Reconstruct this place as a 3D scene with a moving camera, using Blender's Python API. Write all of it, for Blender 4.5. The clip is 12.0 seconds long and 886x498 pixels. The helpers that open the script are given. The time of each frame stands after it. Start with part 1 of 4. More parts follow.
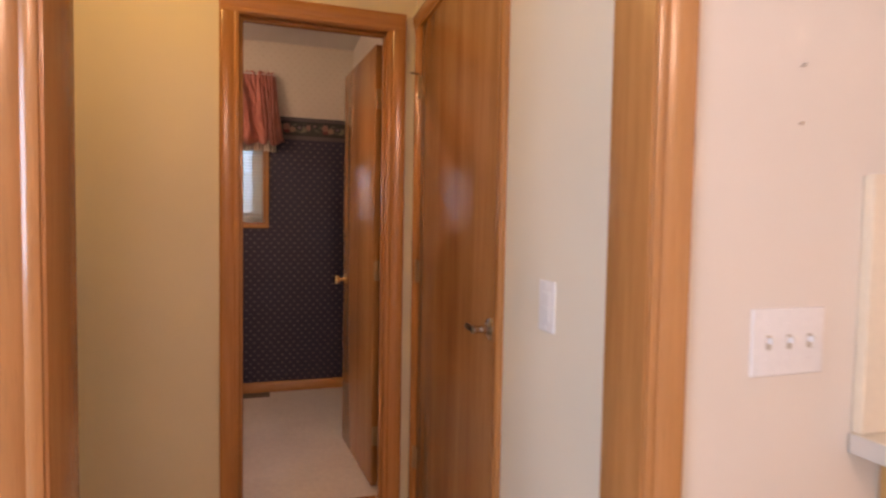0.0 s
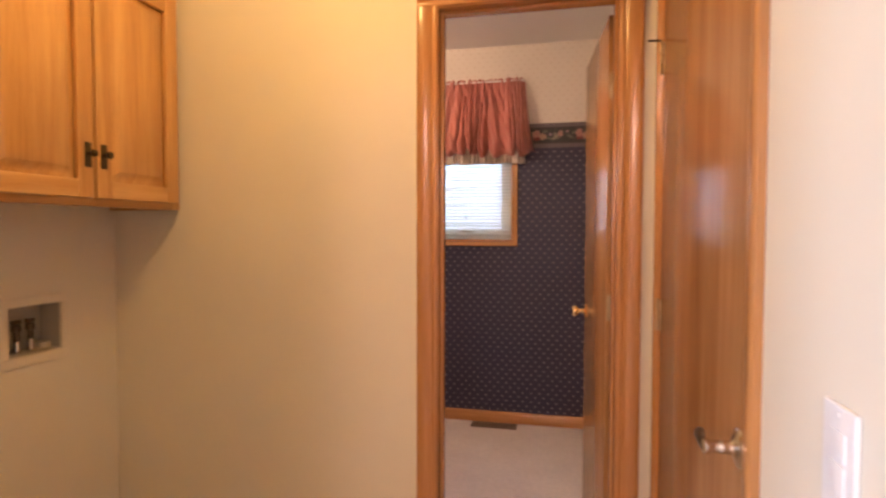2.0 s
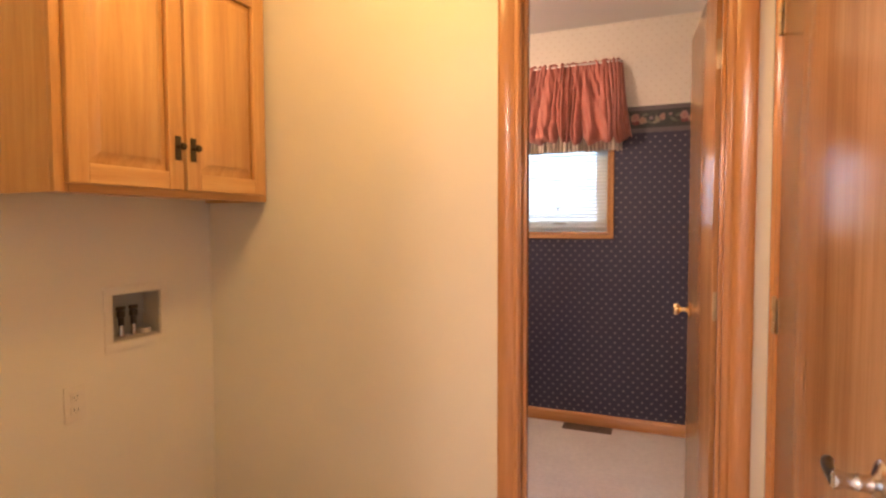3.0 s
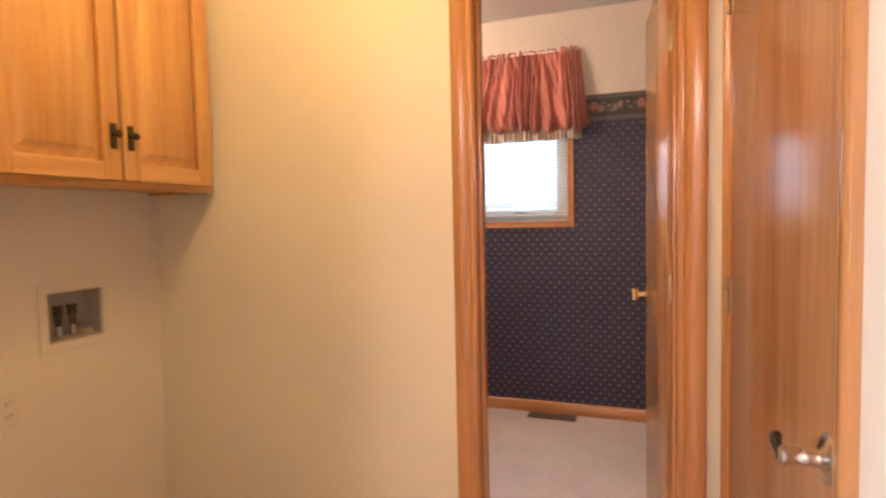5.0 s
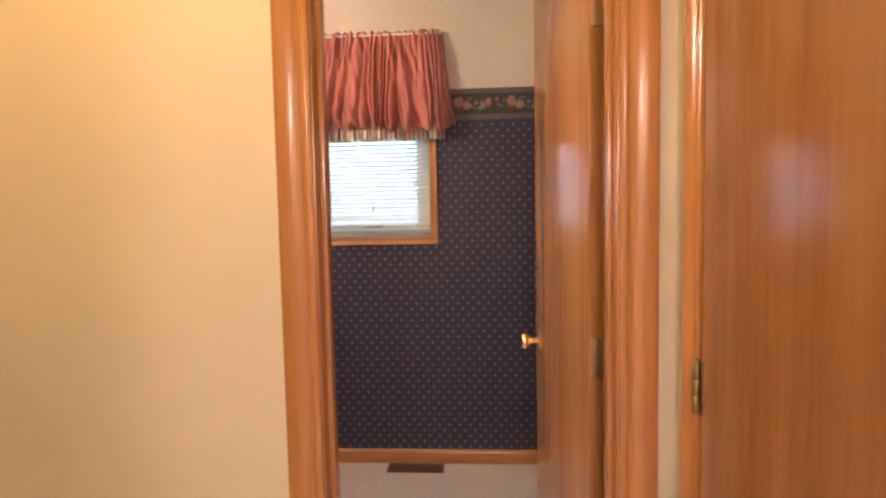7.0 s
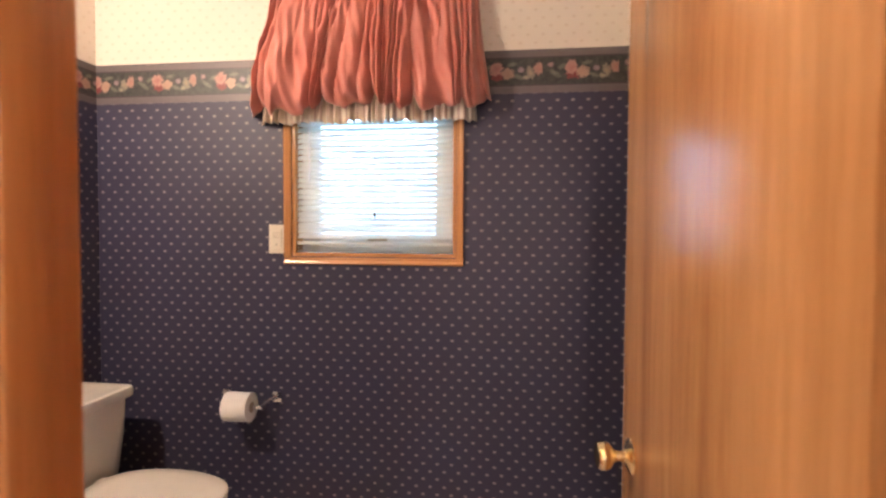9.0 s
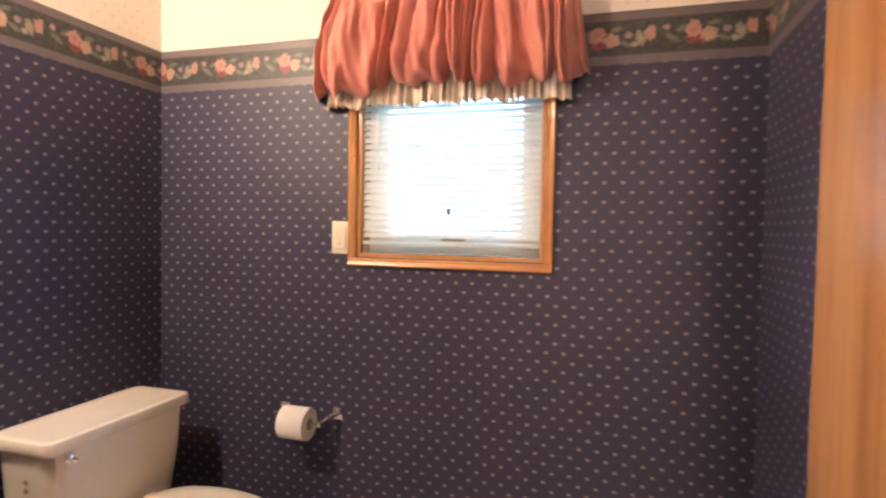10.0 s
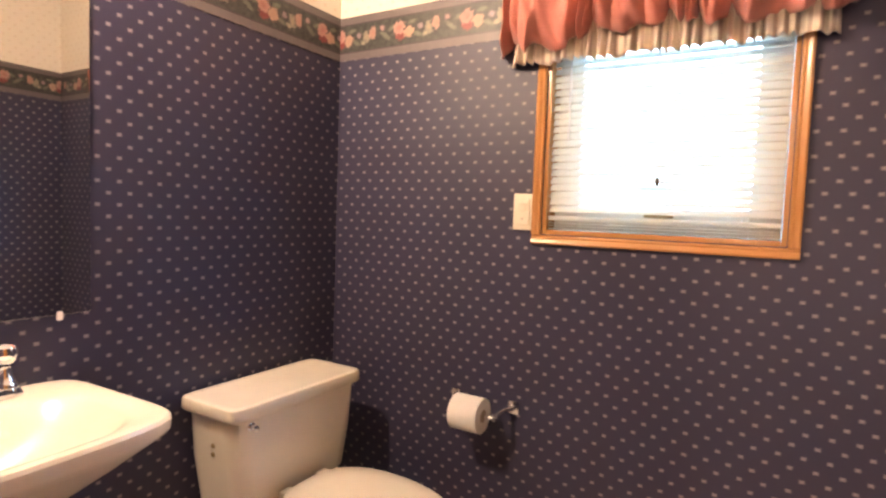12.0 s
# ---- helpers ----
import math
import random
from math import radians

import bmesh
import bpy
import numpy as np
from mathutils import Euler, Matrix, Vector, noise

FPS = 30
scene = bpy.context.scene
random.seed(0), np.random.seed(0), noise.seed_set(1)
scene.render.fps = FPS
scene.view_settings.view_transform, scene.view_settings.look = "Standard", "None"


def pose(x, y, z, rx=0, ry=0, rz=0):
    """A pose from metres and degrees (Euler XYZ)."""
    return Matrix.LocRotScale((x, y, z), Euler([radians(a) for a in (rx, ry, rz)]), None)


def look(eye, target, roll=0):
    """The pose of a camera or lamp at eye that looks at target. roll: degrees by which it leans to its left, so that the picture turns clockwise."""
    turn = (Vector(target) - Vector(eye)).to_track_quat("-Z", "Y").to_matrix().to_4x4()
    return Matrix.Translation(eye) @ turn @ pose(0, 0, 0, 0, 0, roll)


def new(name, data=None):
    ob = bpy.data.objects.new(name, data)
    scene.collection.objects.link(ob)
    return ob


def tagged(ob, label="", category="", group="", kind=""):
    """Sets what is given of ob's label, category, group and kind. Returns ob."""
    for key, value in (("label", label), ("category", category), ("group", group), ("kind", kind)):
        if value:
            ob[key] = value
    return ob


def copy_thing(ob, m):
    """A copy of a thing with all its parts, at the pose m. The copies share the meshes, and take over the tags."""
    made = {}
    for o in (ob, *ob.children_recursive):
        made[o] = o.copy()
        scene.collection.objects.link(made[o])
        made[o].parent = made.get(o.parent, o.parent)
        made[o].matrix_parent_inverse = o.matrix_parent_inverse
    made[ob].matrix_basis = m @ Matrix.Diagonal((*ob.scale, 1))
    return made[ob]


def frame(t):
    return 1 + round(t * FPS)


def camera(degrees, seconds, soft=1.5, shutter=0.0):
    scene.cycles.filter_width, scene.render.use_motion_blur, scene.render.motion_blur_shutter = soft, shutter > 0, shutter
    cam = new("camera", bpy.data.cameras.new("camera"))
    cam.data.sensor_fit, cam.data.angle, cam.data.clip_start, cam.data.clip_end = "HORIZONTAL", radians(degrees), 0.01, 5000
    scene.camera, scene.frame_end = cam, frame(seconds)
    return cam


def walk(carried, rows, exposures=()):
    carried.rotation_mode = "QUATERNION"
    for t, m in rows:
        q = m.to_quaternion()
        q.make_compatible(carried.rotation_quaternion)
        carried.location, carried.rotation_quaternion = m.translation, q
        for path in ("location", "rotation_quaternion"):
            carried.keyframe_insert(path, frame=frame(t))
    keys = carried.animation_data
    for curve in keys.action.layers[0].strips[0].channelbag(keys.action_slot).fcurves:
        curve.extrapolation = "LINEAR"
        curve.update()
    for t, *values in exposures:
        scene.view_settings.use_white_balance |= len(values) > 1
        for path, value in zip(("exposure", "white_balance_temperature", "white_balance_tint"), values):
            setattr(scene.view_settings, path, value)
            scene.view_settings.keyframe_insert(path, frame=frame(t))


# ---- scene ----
cam = camera(77.0, 12.0, soft=2.4, shutter=0.5)
PATH = [
    (0, (-0.007, -0.672, 1.243), (0.588, 1.235, 1.151), 1.0),
    (0.5, (0.062, -0.5, 1.27), (0.455, 1.458, 1.159), -0.0),
    (1, (0.151, -0.37, 1.285), (0.277, 1.623, 1.178), -0.5),
    (1.5, (0.261, -0.274, 1.293), (0.086, 1.716, 1.209), -0.2),
    (2, (0.315, -0.19, 1.297), (-0.123, 1.76, 1.226), 0.1),
    (2.5, (0.313, -0.11, 1.297), (-0.332, 1.782, 1.219), 0.2),
    (2.7, (0.324, -0.08, 1.293), (-0.394, 1.785, 1.21), 0.3),
    (4.3, (0.363, -0.074, 1.222), (-0.463, 1.744, 1.127), -0.7),
    (4.5, (0.376, -0.066, 1.23), (-0.417, 1.767, 1.13), -0.7),
    (5, (0.363, -0.022, 1.256), (-0.3, 1.862, 1.147), -1.2),
    (5.5, (0.332, 0.077, 1.28), (-0.172, 2.009, 1.168), -1.4),
    (6, (0.291, 0.231, 1.301), (-0.053, 2.198, 1.185), -1.8),
    (6.5, (0.254, 0.415, 1.327), (0.042, 2.4, 1.203), -1.8),
    (6.7, (0.213, 0.478, 1.36), (0.064, 2.468, 1.221), -1.7),
    (8.3, (0.186, 1.153, 1.331), (0.066, 3.148, 1.249), -0.0),
    (8.5, (0.193, 1.234, 1.326), (0.036, 3.226, 1.25), 0.1),
    (9, (0.194, 1.414, 1.325), (-0.074, 3.393, 1.254), 0.3),
    (9.5, (0.192, 1.587, 1.324), (-0.23, 3.543, 1.258), 0.8),
    (10, (0.151, 1.719, 1.32), (-0.414, 3.644, 1.247), 1.0),
    (10.5, (0.094, 1.806, 1.314), (-0.628, 3.673, 1.225), 1.3),
    (11, (0.035, 1.845, 1.301), (-0.832, 3.643, 1.193), 1.3),
    (11.5, (-0.011, 1.858, 1.286), (-0.992, 3.596, 1.162), 1.7),
    (12, (-0.062, 1.872, 1.269), (-1.087, 3.584, 1.141), 2.1),
]
EXPOSURES = [(0.0, -0.76, 6950, 24), (0.5, -0.68, 6920, 25), (1.0, -0.47, 6850, 26), (1.5, -0.20, 6750, 25), (2.0, 0.02, 6620, 24), (2.5, 0.27, 6500, 22), (4.5, 0.41, 6150, 19), (6.5, 0.28, 6250, 16), (8.5, 0.52, 5600, 12), (10.0, 0.88, 5900, 12), (12.0, 0.99, 6350, 14)]
walk(cam, [(t, look(eye, target, roll)) for t, eye, target, roll in PATH], EXPOSURES)

# ---- world and light ----
world = bpy.data.worlds.new("world")
scene.world = world
world.use_nodes = True
_sky = world.node_tree.nodes.new("ShaderNodeTexSky")
_sky.sky_type = "NISHITA"
_sky.sun_disc = False
_sky.sun_elevation = radians(48)
_sky.sun_rotation = radians(150)
world.node_tree.links.new(_sky.outputs["Color"], world.node_tree.nodes["Background"].inputs["Color"])
world.node_tree.nodes["Background"].inputs["Strength"].default_value = 0.12


def lamp(name, kind, place, energy, color, size=0.1, target=None, size_y=None):
    data = bpy.data.lights.new(name, kind)
    data.energy, data.color = energy, color
    if kind == "AREA":
        data.size = size
        if size_y:
            data.shape, data.size_y = "RECTANGLE", size_y
    elif kind == "POINT":
        data.shadow_soft_size = size
    ob = new(name, data)
    ob.matrix_world = look(place, target) if target else pose(*place)
    return ob


sun = lamp("sun", "SUN", (3, -6, 8), 2.5, (1.0, 0.95, 0.88), target=(0, 0, 0))
sun.data.angle = radians(0.5)
lamp("bath_window_daylight", "AREA", (-0.365, 3.66, 1.63), 6.5, (0.38, 0.60, 1.0), 0.58, (-0.365, 2.0, 1.63), 0.74)
# daylight from an unseen kitchen window, assumed from the cool laundry east wall
lamp("kitchen_assumed_daylight", "AREA", (-2.57, -1.85, 1.5), 138.0, (0.55, 0.74, 1.0), 1.5, (0.6, 0.5, 1.0), 1.15)
lamp("laundry_bulb", "POINT", (-0.43, 0.94, 2.36), 18.0, (1.0, 0.61, 0.19), 0.07)
lamp("vanity_bulb", "POINT", (-1.345, 2.25, 2.15), 44.0, (1.0, 0.74, 0.51), 0.06)
# kitchen lamp is an added warm fill for the kitchen wall, out of view
lamp("kitchen_warm_fill", "POINT", (0.15, -2.3, 2.26), 95.0, (1.0, 0.66, 0.47), 0.20)


# ---- materials ----
def material(name, color, rough=0.5, metal=0.0, coat=0.0, spec=0.5):
    m = bpy.data.materials.new(name)
    m.use_nodes = True
    b = m.node_tree.nodes["Principled BSDF"]
    b.inputs["Base Color"].default_value = (*color, 1)
    b.inputs["Roughness"].default_value = rough
    b.inputs["Metallic"].default_value = metal
    b.inputs["Coat Weight"].default_value = coat
    b.inputs["Coat Roughness"].default_value = 0.12
    b.inputs["Specular IOR Level"].default_value = spec
    return m


class Nodes:
    """Short forms for the nodes of one material."""

    def __init__(self, m):
        self.t = m.node_tree
        self.bsdf = self.t.nodes["Principled BSDF"]

    def put(self, socket, value):
        if isinstance(value, (int, float)):
            socket.default_value = value
        elif isinstance(value, tuple):
            socket.default_value = (*value, 1) if len(value) == 3 and socket.type == "RGBA" else value
        else:
            self.t.links.new(value, socket)

    def coords(self):
        return self.t.nodes.new("ShaderNodeTexCoord").outputs["Object"]

    def math(self, op, a, b=0.0, clamp=False):
        n = self.t.nodes.new("ShaderNodeMath")
        n.operation, n.use_clamp = op, clamp
        self.put(n.inputs[0], a)
        self.put(n.inputs[1], b)
        return n.outputs[0]

    def split(self, v):
        n = self.t.nodes.new("ShaderNodeSeparateXYZ")
        self.put(n.inputs[0], v)
        return n.outputs

    def join(self, x, y, z):
        n = self.t.nodes.new("ShaderNodeCombineXYZ")
        for s, v in zip(n.inputs, (x, y, z)):
            self.put(s, v)
        return n.outputs[0]

    def scaled(self, v, s):
        n = self.t.nodes.new("ShaderNodeVectorMath")
        n.operation = "MULTIPLY"
        self.put(n.inputs[0], v)
        n.inputs[1].default_value = s
        return n.outputs[0]

    def noise(self, v, scale, detail=4.0, rough=0.55, warp=0.0):
        n = self.t.nodes.new("ShaderNodeTexNoise")
        self.put(n.inputs["Vector"], v)
        n.inputs["Scale"].default_value, n.inputs["Detail"].default_value = scale, detail
        n.inputs["Roughness"].default_value, n.inputs["Distortion"].default_value = rough, warp
        return n.outputs["Fac"]

    def ramp(self, f, *stops):
        n = self.t.nodes.new("ShaderNodeValToRGB")
        e = n.color_ramp.elements
        while len(e) < len(stops):
            e.new(0.5)
        for el, (p, c) in zip(e, stops):
            el.position, el.color = p, (*c, 1)
        self.put(n.inputs[0], f)
        return n.outputs[0]

    def mix(self, f, a, b, kind="MIX"):
        n = self.t.nodes.new("ShaderNodeMix")
        n.data_type, n.blend_type = "RGBA", kind
        self.put(n.inputs[0], f)
        self.put(n.inputs[6], a)
        self.put(n.inputs[7], b)
        return n.outputs[2]

    def bump(self, h, strength, distance):
        n = self.t.nodes.new("ShaderNodeBump")
        n.inputs["Strength"].default_value, n.inputs["Distance"].default_value = strength, distance
        self.put(n.inputs["Height"], h)
        self.t.links.new(n.outputs[0], self.bsdf.inputs["Normal"])

    def color(self, v):
        self.put(self.bsdf.inputs["Base Color"], v)

    def rough(self, v):
        self.put(self.bsdf.inputs["Roughness"], v)

    def random(self):
        return self.t.nodes.new("ShaderNodeObjectInfo").outputs["Random"]


def wood(name, dark, mid, light, rough, coat, axis="z", band=1.0, relief=0.22, spec=0.5):
    """Varnished oak: broad bands, pores and cathedral figure along one axis."""
    m = material(name, mid, rough, coat=coat, spec=spec)
    n = Nodes(m)
    stretch = {"x": (0.05, 1, 1), "y": (1, 0.05, 1), "z": (1, 1, 0.05)}[axis]
    v = n.scaled(n.coords(), stretch)
    shift = n.t.nodes.new("ShaderNodeVectorMath")
    shift.operation = "ADD"
    n.put(shift.inputs[0], v)
    n.put(shift.inputs[1], n.join(n.math("MULTIPLY", n.random(), 7.0), n.math("MULTIPLY", n.random(), 3.0), 0.0))
    v = shift.outputs[0]
    broad = n.noise(v, 9.0 * band, 3, 0.5, 0.6)
    fine = n.noise(v, 70.0, 5, 0.65, 0.3)
    pore = n.noise(n.scaled(v, (1, 1, 1)), 260.0, 2, 0.6)
    f = n.math("ADD", n.math("MULTIPLY", broad, 0.62), n.math("MULTIPLY", fine, 0.38))
    c = n.ramp(f, (0.30, dark), (0.47, mid), (0.66, light))
    c = n.mix(n.math("MULTIPLY", n.math("GREATER_THAN", pore, 0.62), 0.12), c, tuple(0.5 * x for x in dark))
    n.color(c)
    n.rough(n.math("ADD", rough, n.math("MULTIPLY", fine, 0.08)))
    n.bump(n.math("ADD", n.math("MULTIPLY", fine, 0.6), n.math("ADD", pore, n.noise(v, 700.0, 2))), relief, 0.0010)
    return m


OAK_DOOR = wood("oak_door", (0.245, 0.112, 0.041), (0.365, 0.180, 0.069), (0.47, 0.245, 0.100), 0.165, 0.0, "z", 0.8, 0.06, 0.27)
OAK_TRIM = wood("oak_trim_upright", (0.34, 0.149, 0.048), (0.445, 0.205, 0.069), (0.54, 0.265, 0.096), 0.20, 0.4)
OAK_X = wood("oak_trim_along_x", (0.34, 0.149, 0.048), (0.445, 0.205, 0.069), (0.54, 0.265, 0.096), 0.20, 0.4, "x")
OAK_Y = wood("oak_trim_along_y", (0.34, 0.149, 0.048), (0.445, 0.205, 0.069), (0.54, 0.265, 0.096), 0.20, 0.4, "y")
HONEY = wood("honey_oak", (0.44, 0.21, 0.06), (0.57, 0.30, 0.095), (0.68, 0.40, 0.15), 0.28, 0.2, "z", 1.6)
HONEY_Y = wood("honey_oak_rail", (0.44, 0.21, 0.06), (0.57, 0.30, 0.095), (0.68, 0.40, 0.15), 0.28, 0.2, "y", 1.6)


def paint(name, color, rough=0.55):
    m = material(name, color, rough)
    n = Nodes(m)
    c = n.coords()
    big = n.noise(c, 1.6, 3)
    fine = n.noise(c, 140.0, 3, 0.6)
    n.color(n.ramp(big, (0.3, tuple(0.93 * x for x in color)), (0.7, color)))
    n.rough(n.math("ADD", rough - 0.06, n.math("MULTIPLY", big, 0.12)))
    n.bump(fine, 0.10, 0.002)
    return m


WALL = paint("off_white_wall_paint", (0.765, 0.712, 0.580))
KITCHEN_WALL = paint("kitchen_wall_paint", (0.78, 0.72, 0.63))
CEILING = paint("ceiling_paint", (0.80, 0.78, 0.75), 0.8)


def wallpaper():
    """Navy paper with small pale sprigs below, cream paper with tan sprigs above."""
    m = material("sprigged_wallpaper", (0.02, 0.02, 0.035), 0.52)
    n = Nodes(m)
    c = n.coords()
    s = n.split(c)
    jit = n.noise(c, 220.0, 1)
    u = n.math("ADD", n.math("ADD", s[0], s[1]), 20.0)
    w = s[2]

    def sprigs(shift):
        a = n.math("SUBTRACT", n.math("FRACT", n.math("ADD", n.math("DIVIDE", u, 0.0548), shift)), 0.5)
        b = n.math("SUBTRACT", n.math("FRACT", n.math("ADD", n.math("DIVIDE", w, 0.0600), shift)), 0.5)
        aa, bb = n.math("MULTIPLY", a, 0.0548), n.math("MULTIPLY", b, 0.0600)
        d = n.math("SQRT", n.math("ADD", n.math("POWER", n.math("MULTIPLY", aa, 0.88), 2), n.math("POWER", n.math("MULTIPLY", bb, 1.42), 2)))
        ang = n.math("ARCTAN2", bb, aa)
        lobes = n.math("MULTIPLY", n.math("COSINE", n.math("MULTIPLY", ang, 4.0)), 0.0012)
        d = n.math("ADD", d, n.math("ADD", lobes, n.math("MULTIPLY", n.math("SUBTRACT", jit, 0.5), 0.004)))
        return n.math("DIVIDE", n.math("SUBTRACT", 0.0088, d), 0.0058, True)

    dots = n.math("MAXIMUM", sprigs(0.0), sprigs(0.5))
    weave = n.noise(n.scaled(c, (1, 1, 0.3)), 500.0, 2)
    big = n.noise(c, 1.2, 2)
    navy = n.ramp(big, (0.3, (0.023, 0.0198, 0.049)), (0.7, (0.030, 0.026, 0.060)))
    navy = n.mix(n.math("MULTIPLY", weave, 0.35), navy, (0.044, 0.039, 0.071))
    navy = n.mix(n.math("MULTIPLY", dots, 0.85), navy, (0.295, 0.265, 0.27))
    cream = n.ramp(big, (0.3, (0.70, 0.63, 0.54)), (0.7, (0.75, 0.68, 0.59)))
    cream = n.mix(n.math("MULTIPLY", dots, 0.26), cream, (0.42, 0.28, 0.16))
    n.color(n.mix(n.math("GREATER_THAN", w, 1.90), navy, cream))
    n.bump(weave, 0.08, 0.001)
    return m


PAPER = wallpaper()


def floral():
    """Border paper: roses, buds and leaves between two mauve-grey bands; x runs along the strip, z up from its lower edge."""
    m = material("floral_border_paper", (0.04, 0.04, 0.04), 0.45)
    n = Nodes(m)
    c = n.coords()
    s = n.split(c)
    wob = n.noise(c, 55.0, 3)
    wob2 = n.noise(n.scaled(c, (1, 1, 1)), 90.0, 3, 0.6)
    period = 0.272
    u = n.math("MULTIPLY", n.math("FRACT", n.math("DIVIDE", n.math("ADD", s[0], 5.0), period)), period)
    v = s[2]
    col = n.ramp(wob, (0.35, (0.022, 0.020, 0.024)), (0.62, (0.048, 0.050, 0.044)), (0.78, (0.085, 0.088, 0.07)))

    def petal(col, u0, v0, ru, rv, tilt, inner, outer):
        ct, st = math.cos(tilt), math.sin(tilt)
        a, b = n.math("SUBTRACT", u, u0), n.math("SUBTRACT", v, v0)
        p = n.math("DIVIDE", n.math("ADD", n.math("MULTIPLY", a, ct), n.math("MULTIPLY", b, st)), ru)
        q = n.math("DIVIDE", n.math("SUBTRACT", n.math("MULTIPLY", b, ct), n.math("MULTIPLY", a, st)), rv)
        d = n.math("SQRT", n.math("ADD", n.math("POWER", p, 2), n.math("POWER", q, 2)))
        d = n.math("ADD", d, n.math("MULTIPLY", n.math("SUBTRACT", wob2, 0.5), 1.5))
        mask = n.math("DIVIDE", n.math("SUBTRACT", 1.0, d), 0.22, True)
        tone = n.mix(n.math("DIVIDE", d, 1.0, True), inner, outer)
        tone = n.mix(n.math("MULTIPLY", wob, 0.75), tone, tuple(0.45 * x for x in outer))
        return n.mix(mask, col, tone)

    green, sage, mauve = (0.10, 0.115, 0.08), (0.19, 0.19, 0.155), (0.19, 0.14, 0.15)
    for u0, v0, ru, rv, tilt, inner, outer in (
        (0.045, 0.070, 0.030, 0.010, -0.6, sage, green), (0.075, 0.095, 0.022, 0.010, 0.4, sage, green),
        (0.160, 0.105, 0.022, 0.009, 0.2, sage, green), (0.185, 0.060, 0.024, 0.009, -0.4, sage, green),
        (0.230, 0.075, 0.016, 0.026, 0.3, (0.42, 0.33, 0.22), sage), (0.215, 0.058, 0.014, 0.010, 0.0, (0.45, 0.38, 0.26), sage),
        (0.030, 0.100, 0.013, 0.012, 0.0, (0.50, 0.30, 0.28), mauve), (0.195, 0.085, 0.013, 0.012, 0.0, (0.40, 0.30, 0.34), mauve),
        (0.110, 0.064, 0.026, 0.020, 0.0, (0.20, 0.03, 0.03), (0.24, 0.05, 0.05)), (0.105, 0.090, 0.027, 0.026, 0.3, (0.38, 0.13, 0.11), (0.52, 0.30, 0.25)),
        (0.146, 0.072, 0.024, 0.023, 0.0, (0.50, 0.29, 0.20), (0.47, 0.31, 0.23)), (0.262, 0.088, 0.022, 0.024, 0.0, (0.45, 0.20, 0.15), (0.43, 0.27, 0.22)),
    ):
        col = petal(col, u0, v0, ru, rv, tilt, inner, outer)
    band = n.math("MAXIMUM", n.math("GREATER_THAN", v, 0.129), n.math("LESS_THAN", v, 0.029))
    col = n.mix(band, col, n.mix(wob, (0.105, 0.088, 0.092), (0.145, 0.12, 0.122)))
    line = n.math("MAXIMUM", n.math("LESS_THAN", n.math("ABSOLUTE", n.math("SUBTRACT", v, 0.129)), 0.0025), n.math("GREATER_THAN", v, 0.1555))
    line = n.math("MAXIMUM", line, n.math("LESS_THAN", n.math("ABSOLUTE", n.math("SUBTRACT", v, 0.029)), 0.0025))
    n.color(n.mix(line, col, (0.045, 0.035, 0.040)))
    return m


BORDER = floral()


def carpet():
    m = material("pale_carpet", (0.62, 0.54, 0.49), 0.95, spec=0.1)
    n = Nodes(m)
    c = n.coords()
    big, mid, fine = n.noise(c, 2.2, 3), n.noise(c, 40.0, 3), n.noise(c, 420.0, 2)
    f = n.math("ADD", n.math("MULTIPLY", big, 0.4), n.math("ADD", n.math("MULTIPLY", mid, 0.3), n.math("MULTIPLY", fine, 0.3)))
    n.color(n.ramp(f, (0.35, (0.62, 0.54, 0.50)), (0.65, (0.82, 0.74, 0.68))))
    n.bump(n.math("ADD", fine, mid), 0.6, 0.004)
    return m


CARPET = carpet()


def vinyl():
    m = material("vinyl_floor", (0.55, 0.47, 0.38), 0.35)
    n = Nodes(m)
    c = n.coords()
    n.color(n.ramp(n.noise(c, 14.0, 4), (0.3, (0.46, 0.38, 0.30)), (0.7, (0.60, 0.53, 0.44))))
    return m


VINYL = vinyl()


def ceramic(name, color):
    m = material(name, color, 0.22, coat=0.15)
    n = Nodes(m)
    big = n.noise(n.coords(), 6.0, 3)
    n.color(n.ramp(big, (0.3, tuple(0.94 * x for x in color)), (0.7, color)))
    n.rough(n.math("ADD", 0.20, n.math("MULTIPLY", big, 0.10)))
    return m


BISCUIT = ceramic("biscuit_ceramic", (0.82, 0.75, 0.63))
BISCUIT_SEAT = ceramic("biscuit_seat", (0.83, 0.76, 0.64))


def plastic(name, color, rough=0.35):
    m = material(name, color, rough)
    n = Nodes(m)
    f = n.noise(n.coords(), 60.0, 3)
    n.color(n.ramp(f, (0.3, tuple(0.95 * x for x in color)), (0.7, color)))
    return m


IVORY = plastic("ivory_plastic", (0.74, 0.68, 0.56))
WHITE = plastic("white_plastic", (0.80, 0.79, 0.77))
# dark inlay colour standing in for the shade inside slots, holes and the duct
SLOT = plastic("slot_shade", (0.05, 0.04, 0.035))
BOXGREY = plastic("box_interior_plastic", (0.45, 0.41, 0.33))
RUBBER = plastic("black_rubber", (0.02, 0.02, 0.02), 0.6)
LAMINATE = plastic("cream_laminate", (0.78, 0.68, 0.52), 0.4)
LAMEDGE = plastic("laminate_edge", (0.62, 0.57, 0.50), 0.4)


def metal(name, color, rough):
    m = material(name, color, rough, 1.0)
    n = Nodes(m)
    f = n.noise(n.coords(), 45.0, 4)
    n.rough(n.math("ADD", rough - 0.05, n.math("MULTIPLY", f, 0.12)))
    return m


